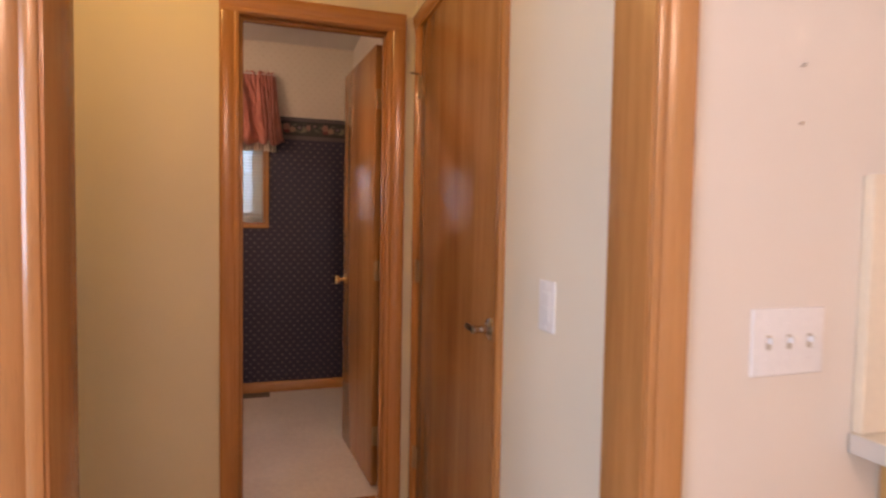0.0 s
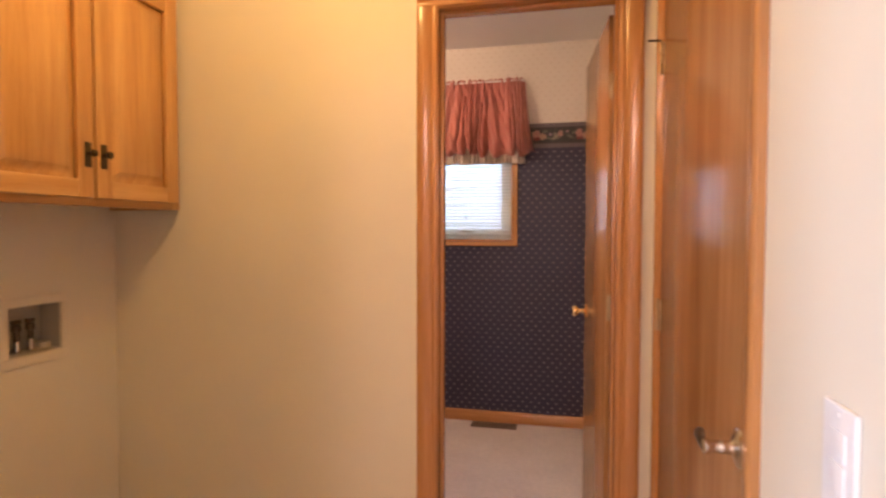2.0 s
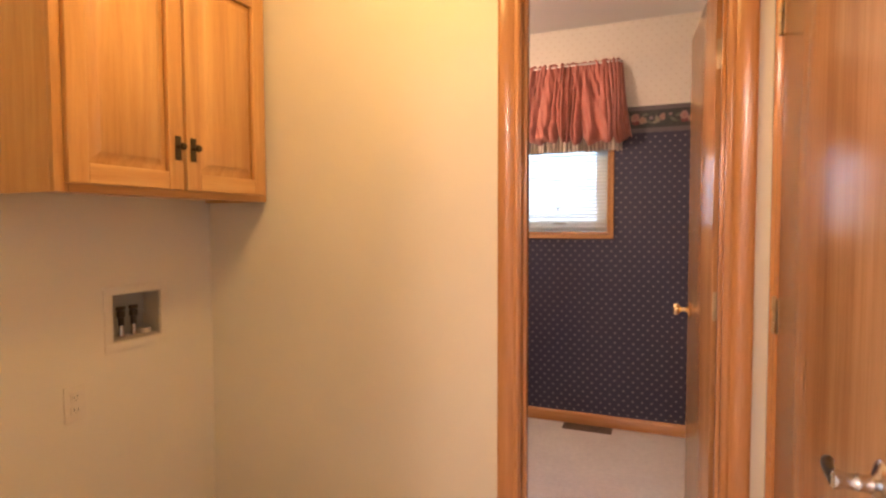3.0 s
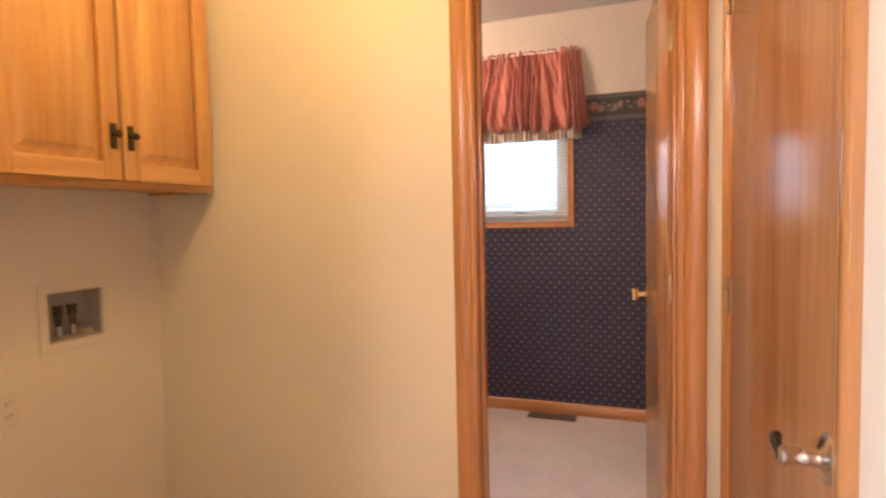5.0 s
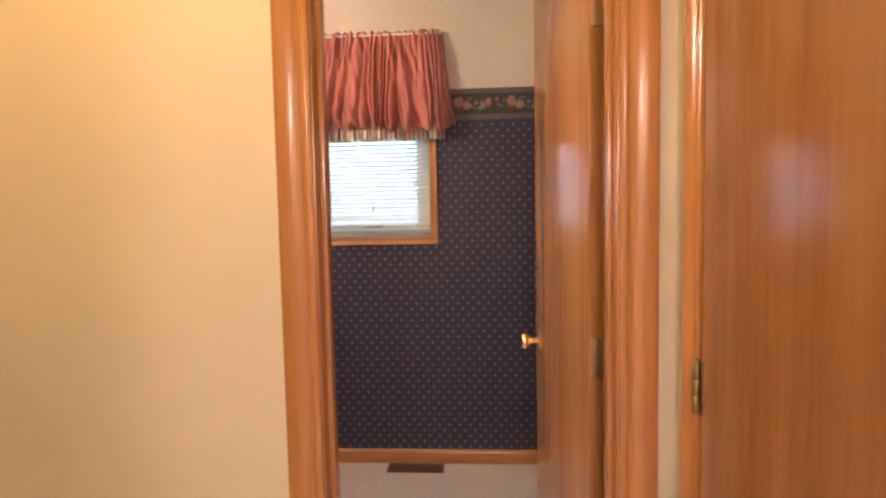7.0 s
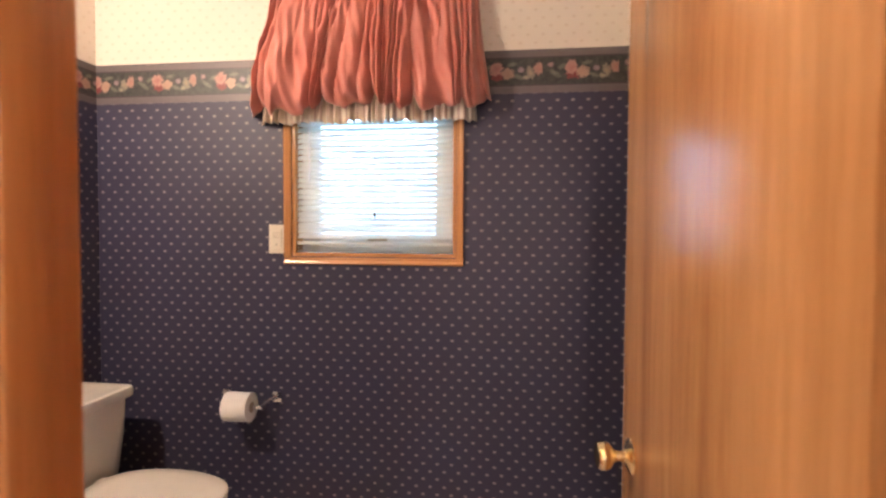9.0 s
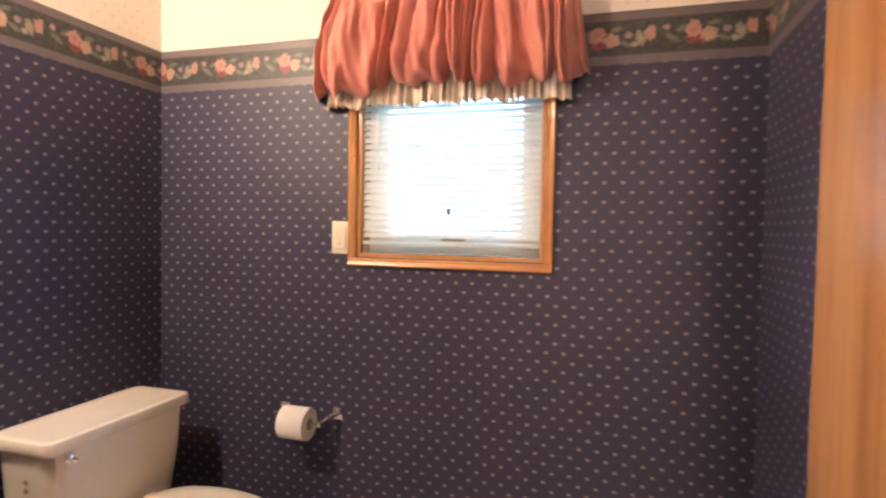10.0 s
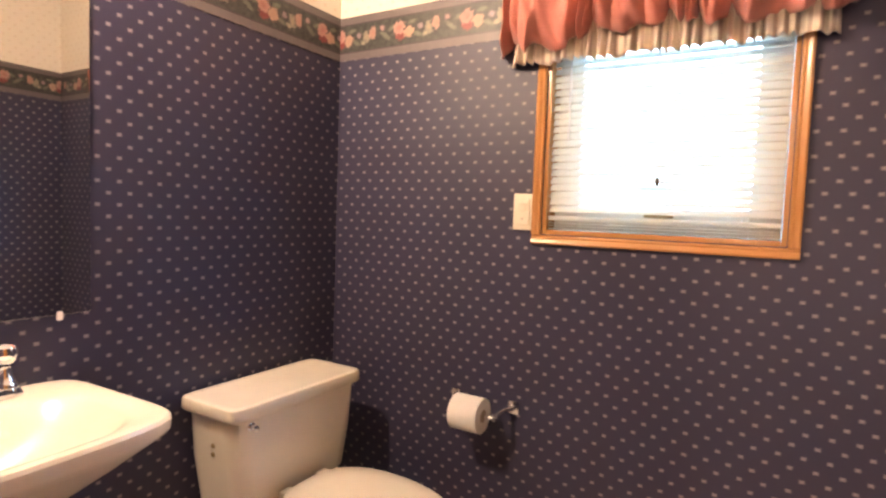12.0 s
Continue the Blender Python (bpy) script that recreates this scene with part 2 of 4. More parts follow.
BRASS = metal("polished_brass", (0.86, 0.66, 0.36), 0.20)
OLDBRASS = metal("dull_antique_brass", (0.40, 0.29, 0.155), 0.40)
CHROME = metal("chrome", (0.82, 0.82, 0.84), 0.10)
NICKEL = metal("worn_nickel", (0.62, 0.58, 0.54), 0.22)
BRONZE = metal("dark_bronze", (0.10, 0.075, 0.05), 0.42)
VENTBROWN = plastic("brown_enamel", (0.13, 0.075, 0.045), 0.4)
RAWBOX = plastic("brown_paper_of_cut_drywall", (0.22, 0.10, 0.06), 0.8)


def fabric(name, a, b, stripes=False):
    m = material(name, a, 0.72, spec=0.3)
    n = Nodes(m)
    c = n.coords()
    weave = n.noise(n.scaled(c, (1, 1, 0.15)), 600.0, 2)
    big = n.noise(c, 7.0, 3)
    f = n.math("ADD", n.math("MULTIPLY", weave, 0.35), n.math("MULTIPLY", big, 0.65))
    col = n.ramp(f, (0.35, b), (0.62, a))
    if stripes:
        s = n.split(c)
        k = n.math("FRACT", n.math("MULTIPLY", s[0], 42.0))
        col = n.mix(n.math("MULTIPLY", n.math("GREATER_THAN", k, 0.62), 0.5), col, (0.30, 0.15, 0.09))
    n.color(col)
    b_ = n.bsdf.inputs
    b_["Sheen Weight"].default_value = 0.25
    n.bump(weave, 0.15, 0.001)
    return m


ROSE = fabric("rose_moire_fabric", (0.58, 0.225, 0.175), (0.47, 0.160, 0.125))
STRIPE = fabric("striped_cream_ruffle", (0.88, 0.81, 0.68), (0.76, 0.66, 0.52), True)
TISSUE = fabric("white_tissue", (0.80, 0.77, 0.73), (0.74, 0.71, 0.67))
CARD = plastic("grey_cardboard", (0.36, 0.30, 0.24), 0.8)
SLATMAT = plastic("ivory_blind_slat", (0.87, 0.82, 0.70), 0.4)
_t = SLATMAT.node_tree
_mix, _tl = _t.nodes.new("ShaderNodeMixShader"), _t.nodes.new("ShaderNodeBsdfTranslucent")
_tl.inputs["Color"].default_value = (0.74, 0.82, 0.82, 1)
_mix.inputs[0].default_value = 0.24
_t.links.new(_t.nodes["Principled BSDF"].outputs[0], _mix.inputs[1])
_t.links.new(_tl.outputs[0], _mix.inputs[2])
_t.links.new(_mix.outputs[0], _t.nodes["Material Output"].inputs["Surface"])
MIRROR = material("mirror_silver", (0.86, 0.88, 0.88), 0.015, 1.0)
GLASS = material("window_glass", (1, 1, 1), 0.0)
GLASS.node_tree.nodes["Principled BSDF"].inputs["Transmission Weight"].default_value = 1.0


def glowing(name, color, strength):
    m = material(name, color, 0.5)
    b = m.node_tree.nodes["Principled BSDF"]
    b.inputs["Emission Color"].default_value = (*color, 1)
    b.inputs["Emission Strength"].default_value = strength
    return m


OUTDOORS = glowing("bright_overcast_distance", (0.50, 0.84, 1.0), 2.4)
BULB = glowing("frosted_lamp_glass", (1.0, 0.80, 0.52), 5.0)


# ---- mesh tools ----
def add_box(bm, lo, hi, b=0.0, seg=2):
    lo, hi = Vector(lo), Vector(hi)
    r = bmesh.ops.create_cube(bm, size=1, matrix=Matrix.Translation((lo + hi) / 2) @ Matrix.Diagonal((*(hi - lo), 1)))
    if b:
        es = list({e for v in r["verts"] for e in v.link_edges})
        bmesh.ops.bevel(bm, geom=es, offset=b, segments=seg, profile=0.6, affect="EDGES")


def box(lo, hi, b=0.0, seg=2):
    bm = bmesh.new()
    add_box(bm, lo, hi, b, seg)
    return bm


def add_lathe(bm, profile, m=Matrix(), n=24):
    """Turns (radius, height) pairs about z, then places them by m."""
    rings = []
    for r, h in profile:
        rings.append([bm.verts.new(m @ Vector((r * math.cos(2 * math.pi * k / n), r * math.sin(2 * math.pi * k / n), h))) for k in range(n)])
    for a, b in zip(rings, rings[1:]):
        for k in range(n):
            bm.faces.new((a[k], a[(k + 1) % n], b[(k + 1) % n], b[k]))
    bm.faces.new(rings[0][::-1])
    bm.faces.new(rings[-1])


def lathe(profile, m=Matrix(), n=24):
    bm = bmesh.new()
    add_lathe(bm, profile, m, n)
    return bm


def loft(rings, cap=(True, True)):
    bm = bmesh.new()
    vs = [[bm.verts.new(p) for p in ring] for ring in rings]
    n = len(vs[0])
    for a, b in zip(vs, vs[1:]):
        for k in range(n):
            bm.faces.new((a[k], a[(k + 1) % n], b[(k + 1) % n], b[k]))
    if cap[0]:
        bm.faces.new(vs[0][::-1])
    if cap[1]:
        bm.faces.new(vs[-1])
    bmesh.ops.recalc_face_normals(bm, faces=bm.faces)
    return bm


def oval(cx, cy, hx, hy, z, p=2.0, n=48, egg=0.0, bow=0.0, flare=0.0):
    """A ring between an ellipse (p 2) and a rounded box (large p); egg narrows it towards +x, bow bulges its +x side."""
    out = []
    for k in range(n):
        a = 2 * math.pi * k / n
        c, s = math.cos(a), math.sin(a)
        r = (abs(c) ** p + abs(s) ** p) ** (-1 / p)
        x, y = r * c, r * s
        y *= (1 - egg * max(0, x)) * (1 + flare * x)
        if x > 0:
            x += bow * x * (1 - y * y)
        out.append(Vector((cx + hx * x, cy + hy * y, z)))
    return out


def prism(section, origin, u, v, w, length, bm=None):
    """Pushes a 2D section (a along u, b along v) for length along w."""
    bm = bm or bmesh.new()
    o, u, v, w = Vector(origin), Vector(u), Vector(v), Vector(w)
    a = [bm.verts.new(o + p * u + q * v) for p, q in section]
    b = [bm.verts.new(o + p * u + q * v + length * w) for p, q in section]
    fs = [bm.faces.new(a), bm.faces.new(b[::-1])]
    for k in range(len(a)):
        j = (k + 1) % len(a)
        fs.append(bm.faces.new((a[k], b[k], b[j], a[j])))
    bmesh.ops.recalc_face_normals(bm, faces=bm.faces)
    return bm


def tube(points, radius, n=10):
    """A round bar along points."""
    pts = [Vector(p) for p in points]
    rings = []
    for i, p in enumerate(pts):
        d = (pts[min(i + 1, len(pts) - 1)] - pts[max(i - 1, 0)]).normalized()
        q = d.to_track_quat("Z", "Y")
        r = radius[i] if isinstance(radius, (list, tuple)) else radius
        rings.append([p + q @ Vector((r * math.cos(2 * math.pi * k / n), r * math.sin(2 * math.pi * k / n), 0)) for k in range(n)])
    return loft(rings)


def part(name, bm, mat, parent=None, label="", smooth=True):
    me = bpy.data.meshes.new(name)
    bm.to_mesh(me)
    bm.free()
    me.materials.append(mat)
    if smooth:
        me.shade_smooth()
        me.set_sharp_from_angle(angle=radians(38))
    ob = new(name, me)
    if parent:
        ob.parent = parent
    if label:
        ob["label"] = label
    return ob


def thing(name, label, category, at=(0, 0, 0), turn=0, group="", kind=""):
    ob = new(name)
    ob.empty_display_size = 0.05
    ob.matrix_world = pose(*at, 0, 0, turn)
    return tagged(ob, label, category, group, kind)


def slab(name, mat, axis, at, thick, u, z, holes=(), label="", category="wall"):
    """A wall across axis ('x' or 'y') from at to at + thick, over u and z spans, with rectangular holes (u0, u1, z0, z1)."""
    us = sorted({*u, *(h[0] for h in holes), *(h[1] for h in holes)})
    zs = sorted({*z, *(h[2] for h in holes), *(h[3] for h in holes)})
    solid = lambda i, k: 0 <= i < len(us) - 1 and 0 <= k < len(zs) - 1 and not any(
        h[0] - 1e-6 <= us[i] and us[i + 1] <= h[1] + 1e-6 and h[2] - 1e-6 <= zs[k] and zs[k + 1] <= h[3] + 1e-6 for h in holes)
    bm = bmesh.new()
    memo = {}

    def vert(i, k, s):
        if (i, k, s) not in memo:
            d = at + thick * s
            memo[i, k, s] = bm.verts.new((us[i], d, zs[k]) if axis == "y" else (d, us[i], zs[k]))
        return memo[i, k, s]

    for i in range(len(us) - 1):
        for k in range(len(zs) - 1):
            if not solid(i, k):
                continue
            for s in (0, 1):
                bm.faces.new([vert(i, k, s), vert(i + 1, k, s), vert(i + 1, k + 1, s), vert(i, k + 1, s)])
            for (a, b), (di, dk) in ((((i, k), (i + 1, k)), (0, -1)), (((i, k + 1), (i + 1, k + 1)), (0, 1)), (((i, k), (i, k + 1)), (-1, 0)), (((i + 1, k), (i + 1, k + 1)), (1, 0))):
                if not solid(i + di, k + dk):
                    bm.faces.new([vert(*a, 0), vert(*b, 0), vert(*b, 1), vert(*a, 1)])
    bmesh.ops.recalc_face_normals(bm, faces=bm.faces)
    ob = part(name, bm, mat, smooth=False)
    return tagged(ob, label, category, kind="structure")


# ---- plan ----
CEIL = 2.50
LX0, LX1 = -1.434, 0.590            # laundry side walls
KY, KY2 = 0.075, 0.180              # wall between kitchen and laundry
PY, PM, PY2 = 1.675, 1.724, 1.774   # wall between laundry and bath
BX0, BX1, BY = -1.527, 0.580, 3.507  # bath walls
D0, D1, DH = -0.120, 0.466, 2.045   # bath doorway
O0, O1 = -0.252, 0.566              # opening from the kitchen
C0, C1 = 0.746, 1.572               # closet doorway along y
HY0, HY1, HZ0, HZ1 = 1.232, 1.424, 0.876, 1.041  # washer hookup recess
W0, W1, WZ0, WZ1 = -0.688, -0.041, 1.216, 2.02  # window

floor = part("floor", box((-2.7, -3.3, -0.06), (2.7, KY + 0.05, 0.0)), VINYL, smooth=False)
tagged(floor, "beige vinyl kitchen floor", "floor", kind="structure")
floor_laundry = part("floor_laundry", box((BX0 - 0.1, KY + 0.05, -0.06), (1.4, PM, 0.0)), VINYL, smooth=False)
tagged(floor_laundry, "beige vinyl laundry floor", "floor", kind="structure")
floor_bath = part("floor_bath", box((BX0 - 0.1, PM, -0.06), (1.4, BY + 0.2, 0.0)), CARPET, smooth=False)
tagged(floor_bath, "pale pinkish beige short-pile carpet", "floor", kind="structure")
sill = part("trim_threshold", prism(((0.0, 0.0), (0.0, 0.003), (0.012, 0.010), (0.078, 0.010), (0.090, 0.003), (0.090, 0.0)), (D0 + 0.012, PY + 0.012, 0.0005), (0, 1, 0), (0, 0, 1), (1, 0, 0), D1 - D0 - 0.024), OAK_X)
tagged(sill, "varnished oak threshold in the bathroom doorway", "threshold", kind="structure")
ceiling = part("ceiling", box((-2.7, -3.3, CEIL), (2.7, BY + 0.2, CEIL + 0.08)), CEILING, smooth=False)
tagged(ceiling, "plain off-white painted ceiling", "ceiling", kind="structure")

slab("wall_kitchen", KITCHEN_WALL, "y", KY, 0.0525, (-2.6, 2.6), (0, CEIL), [(O0 - 0.02, O1 + 0.02, 0, 2.06)], "off-white painted kitchen wall with a cased opening")
slab("wall_laundry_south", WALL, "y", KY + 0.0545, KY2 - KY - 0.0545, (LX0 - 0.1, LX1), (0, CEIL), [(O0 - 0.02, O1 + 0.02, 0, 2.06)], "off-white painted laundry wall around the opening")
slab("wall_laundry_west", WALL, "x", LX0 - 0.1, 0.1, (KY2, PY), (0, CEIL), [(HY0, HY1, HZ0, HZ1)], "cream painted laundry wall with washer hookups")
slab("wall_laundry_north", WALL, "y", PY, PM - PY - 0.002, (LX0 - 0.1, LX1), (0, CEIL), [(D0 - 0.02, D1 + 0.02, 0, DH + 0.02)], "cream painted laundry wall with the bathroom doorway")
slab("wall_laundry_east", WALL, "x", LX1, 0.1, (KY + 0.0545, PM - 0.002), (0, CEIL), [(C0 - 0.02, C1 + 0.02, 0, DH + 0.02)], "off-white painted wall beside the closet door")
slab("wall_bath_south", PAPER, "y", PM, PY2 - PM, (BX0 - 0.1, BX1), (0, CEIL), [(D0 - 0.02, D1 + 0.02, 0, DH + 0.02)], "papered bathroom wall with the doorway")
slab("wall_bath_west", PAPER, "x", BX0 - 0.1, 0.1, (PY2, BY), (0, CEIL), (), "navy sprigged wallpaper under cream paper, behind toilet and basin")
slab("wall_bath_east", PAPER, "x", BX1, 0.1, (PM, BY), (0, CEIL), (), "navy sprigged wallpaper under cream paper")
slab("wall_bath_north", PAPER, "y", BY, 0.12, (BX0 - 0.1, BX1 + 0.1), (0, CEIL), [(W0, W1, WZ0, WZ1)], "navy sprigged wallpaper under cream paper around the window")
# out of view; its opening is added for the assumed kitchen daylight
slab("wall_kitchen_west", KITCHEN_WALL, "x", -2.7, 0.1, (-3.3, KY), (0, CEIL), [(-2.65, -1.05, 0.9, 2.1)], "plain unseen kitchen wall with an assumed window opening")
slab("wall_kitchen_east", KITCHEN_WALL, "x", 2.6, 0.1, (-3.3, KY), (0, CEIL), (), "plain kitchen wall")
slab("wall_kitchen_south", KITCHEN_WALL, "y", -3.3, 0.1, (-2.6, 2.6), (0, CEIL), (), "plain kitchen wall")
slab("wall_closet_back", WALL, "x", 1.25, 0.1, (0.5, 1.75), (0, CEIL), (), "plain closet wall")

# ---- border strips ----
for nm, at, turn, length in (("trim_border_north", (BX0 + 0.001, BY - 0.001, 1.827), 0, BX1 - BX0 - 0.002), ("trim_border_west", (BX0 + 0.001, PY2 + 0.001, 1.827), 90, BY - PY2 - 0.004),
                             ("trim_border_east", (BX1 - 0.001, BY - 0.002, 1.827), -90, BY - PY2 - 0.004), ("trim_border_south", (BX1 - 0.001, PY2 + 0.001, 1.827), 180, BX1 - D1 - 0.09), ("trim_border_south_west", (D0 - 0.085, PY2 + 0.001, 1.827), 180, D0 - 0.085 - BX0)):
    ob = part(nm, box((0, -0.0012, 0), (length, 0.0, 0.158)), BORDER, smooth=False)
    ob.matrix_world = pose(*at, 0, 0, turn)
    tagged(ob, "floral rose wallpaper border with grey bands", "wallpaper border", kind="structure")

# ---- casings, jambs, baseboards ----
CASE = ((0.0, 0.0), (0.0, 0.008), (0.006, 0.011), (0.012, 0.0115), (0.017, 0.009), (0.022, 0.0125), (0.040, 0.0165), (0.060, 0.0175), (0.066, 0.016), (0.070, 0.012), (0.070, 0.0))


def casing_y(name, x0, x1, top, y, side, label, left=0.07, right=0.07, head=0.07):
    """Door casing on a wall across y. side: -1 faces -y."""
    t = thing(name, label, "door casing", kind="structure")
    n = Vector((0, side, 0))
    sec = lambda w: [(a * w / 0.07, b) for a, b in CASE]
    part("casing_leg", prism(sec(left), (x0, y, 0), (-1, 0, 0), n, (0, 0, 1), top), OAK_TRIM, t)
    part("casing_leg", prism(sec(right), (x1, y, 0), (1, 0, 0), n, (0, 0, 1), top), OAK_TRIM, t)
    part("casing_head", prism(sec(head), (x0 - left, y, top + 0.001), (0, 0, 1), n, (1, 0, 0), x1 - x0 + left + right), OAK_X, t)
    return t


def jamb_y(name, x0, x1, top, y0, y1, stop, label):
    t = thing(name, label, "door jamb", kind="structure")
    part("jamb_leg", box((x0 - 0.019, y0, 0), (x0, y1, top), 0.002), OAK_TRIM, t)
    part("jamb_leg", box((x1, y0, 0), (x1 + 0.019, y1, top), 0.002), OAK_TRIM, t)
    part("jamb_head", box((x0 - 0.019, y0, top), (x1 + 0.019, y1, top + 0.019), 0.002), OAK_X, t)
    if stop:
        a, b = stop
        part("door_stop", box((x0, a, 0), (x0 + 0.011, b, top - 0.011), 0.003), OAK_TRIM, t)
        part("door_stop", box((x1 - 0.011, a, 0), (x1, b, top - 0.011), 0.003), OAK_TRIM, t)
        part("door_stop", box((x0, a, top - 0.011), (x1, b, top - 0.0005), 0.003), OAK_X, t)


jamb_y("trim_jamb_kitchen", O0, O1, 2.04, KY - 0.001, KY2 + 0.001, None, "varnished oak jamb of the cased opening")
casing_y("trim_casing_kitchen", O0 - 0.004, O1 + 0.004, 2.045, KY, -1, "varnished oak casing with a rounded profile")
casing_y("trim_casing_laundry_south", O0 - 0.004, O1 + 0.002, 2.045, KY2, 1, "varnished oak casing with a rounded profile", right=0.020)
jamb_y("trim_jamb_bath", D0, D1, DH, PY - 0.001, PY2 + 0.001, (1.706, 1.742), "varnished oak jamb of the bathroom doorway")
casing_y("trim_casing_bath_laundry_side", D0 - 0.004, D1 + 0.004, DH + 0.004, PY, -1, "varnished oak casing with a rounded profile", right=0.072)
casing_y("trim_casing_bath_inside", D0 - 0.004, D1 + 0.004, DH + 0.004, PY2, 1, "varnished oak casing with a rounded profile")

closet_trim = thing("trim_casing_closet", "varnished oak casing around the closet door", "door casing", kind="structure")
part("casing_leg", prism([(a * 0.8, b) for a, b in CASE], (LX1, C0 - 0.003, 0), (0, -1, 0), (-1, 0, 0), (0, 0, 1), DH + 0.004), OAK_TRIM, closet_trim)
part("casing_leg", prism([(a * 0.9, b) for a, b in CASE], (LX1, C1 + 0.003, 0), (0, 1, 0), (-1, 0, 0), (0, 0, 1), DH + 0.004), OAK_TRIM, closet_trim)
part("casing_head", prism(CASE, (LX1, C0 - 0.059, DH + 0.005), (0, 0, 1), (-1, 0, 0), (0, 1, 0), PY - C0 + 0.058), OAK_Y, closet_trim)
part("jamb_leg", box((LX1 - 0.001, C0 - 0.019, 0), (LX1 + 0.1, C0, DH), 0.002), OAK_TRIM, closet_trim)
part("jamb_leg", box((LX1 - 0.001, C1, 0), (LX1 + 0.1, C1 + 0.019, DH), 0.002), OAK_TRIM, closet_trim)
part("jamb_head", box((LX1 - 0.001, C0 - 0.019, DH), (LX1 + 0.1, C1 + 0.019, DH + 0.019), 0.002), OAK_Y, closet_trim)

BASE = ((0.0, 0.0), (0.0125, 0.0), (0.0125, 0.058), (0.009, 0.066), (0.005, 0.072), (0.0, 0.075))


def baseboard(name, at, out, along, length, mat):
    ob = part(name, prism(BASE, at, out, (0, 0, 1), along, length), mat)
    tagged(ob, "varnished oak baseboard along the wall", "baseboard", kind="structure")


baseboard("baseboard_bath_north", (BX0, BY, 0), (0, -1, 0), (1, 0, 0), BX1 - BX0, OAK_X)
baseboard("baseboard_bath_west", (BX0, PY2, 0), (1, 0, 0), (0, 1, 0), BY - PY2 - 0.013, OAK_Y)
baseboard("baseboard_bath_east", (BX1, PY2, 0), (-1, 0, 0), (0, 1, 0), BY - PY2 - 0.013, OAK_Y)
baseboard("baseboard_laundry_north", (LX0, PY, 0), (0, -1, 0), (1, 0, 0), D0 - 0.075 - LX0, OAK_X)
baseboard("baseboard_laundry_west", (LX0, KY2, 0), (1, 0, 0), (0, 1, 0), PY - KY2 - 0.013, OAK_Y)
baseboard("baseboard_laundry_east", (LX1, KY2 + 0.02, 0), (-1, 0, 0), (0, 1, 0), C0 - 0.06 - KY2 - 0.02, OAK_Y)


# ---- doors ----
def hinge(parent, at, w, d, h, mat, knuckle):
    """A butt hinge: a plate and a knuckle of three barrels with a pin."""
    x, y, z = at
    hg = part("hinge", box((x - w / 2, y - d / 2, z - h / 2), (x + w / 2, y + d / 2, z + h / 2), 0.001), mat, parent, "dull antique brass hinge")
    kx, ky = knuckle
    for i in range(3):
        part("barrel", lathe([(0.0, 0), (0.0052, 0.0005), (0.006, 0.002), (0.006, h / 3 - 0.003), (0.0052, h / 3 - 0.0015), (0, h / 3 - 0.001)], pose(kx, ky, z - h / 2 + i * h / 3), 12), mat, hg)
    part("pin", lathe([(0, 0), (0.0065, 0.0), (0.0065, 0.003), (0.003, 0.007), (0, 0.008)], pose(kx, ky, z + h / 2), 12), mat, hg)


closet_door = thing("door_1", "closed flush oak closet door with a lever handle", "door", kind="structure")
part("door_leaf", box((LX1 - 0.004, C0 + 0.003, 0.012), (LX1 + 0.031, C1 - 0.003, DH - 0.003), 0.002), OAK_DOOR, closet_door)
for z in (0.25, 1.040, 1.800):
    hinge(closet_door, (LX1 - 0.0045, C1 - 0.004, z), 0.003, 0.026, 0.09, OLDBRASS, (LX1 - 0.012, C1 + 0.001))
part("hinge_pin_door_stop", tube([(LX1 - 0.012, C1 + 0.001, 1.853), (LX1 - 0.03, C1 - 0.004, 1.853), (LX1 - 0.050, C1 - 0.006, 1.853)], 0.0035), BRONZE, closet_door, "small dark metal door stop on the hinge")
ly, lz = 0.766, 0.950
lever = part("lever_handle", lathe([(0, 0), (0.031, 0), (0.032, 0.003), (0.029, 0.007), (0.020, 0.010), (0.012, 0.014), (0.0105, 0.024), (0.0115, 0.027), (0.0105, 0.030), (0.0105, 0.045), (0.0125, 0.048), (0.0125, 0.055), (0.009, 0.058), (0, 0.059)], pose(LX1 - 0.004, ly, lz, 0, -90, 0), 28), NICKEL, closet_door, "worn nickel lever handle")
part("lever_arm", tube([(LX1 - 0.056, ly - 0.004, lz), (LX1 - 0.057, ly + 0.018, lz), (LX1 - 0.056, ly + 0.038, lz), (LX1 - 0.054, ly + 0.055, lz - 0.001), (LX1 - 0.050, ly + 0.068, lz - 0.001), (LX1 - 0.047, ly + 0.074, lz)], [0.0085, 0.0075, 0.0072, 0.0075, 0.0078, 0.0050], 12), BRONZE, lever, "dark worn lever arm")

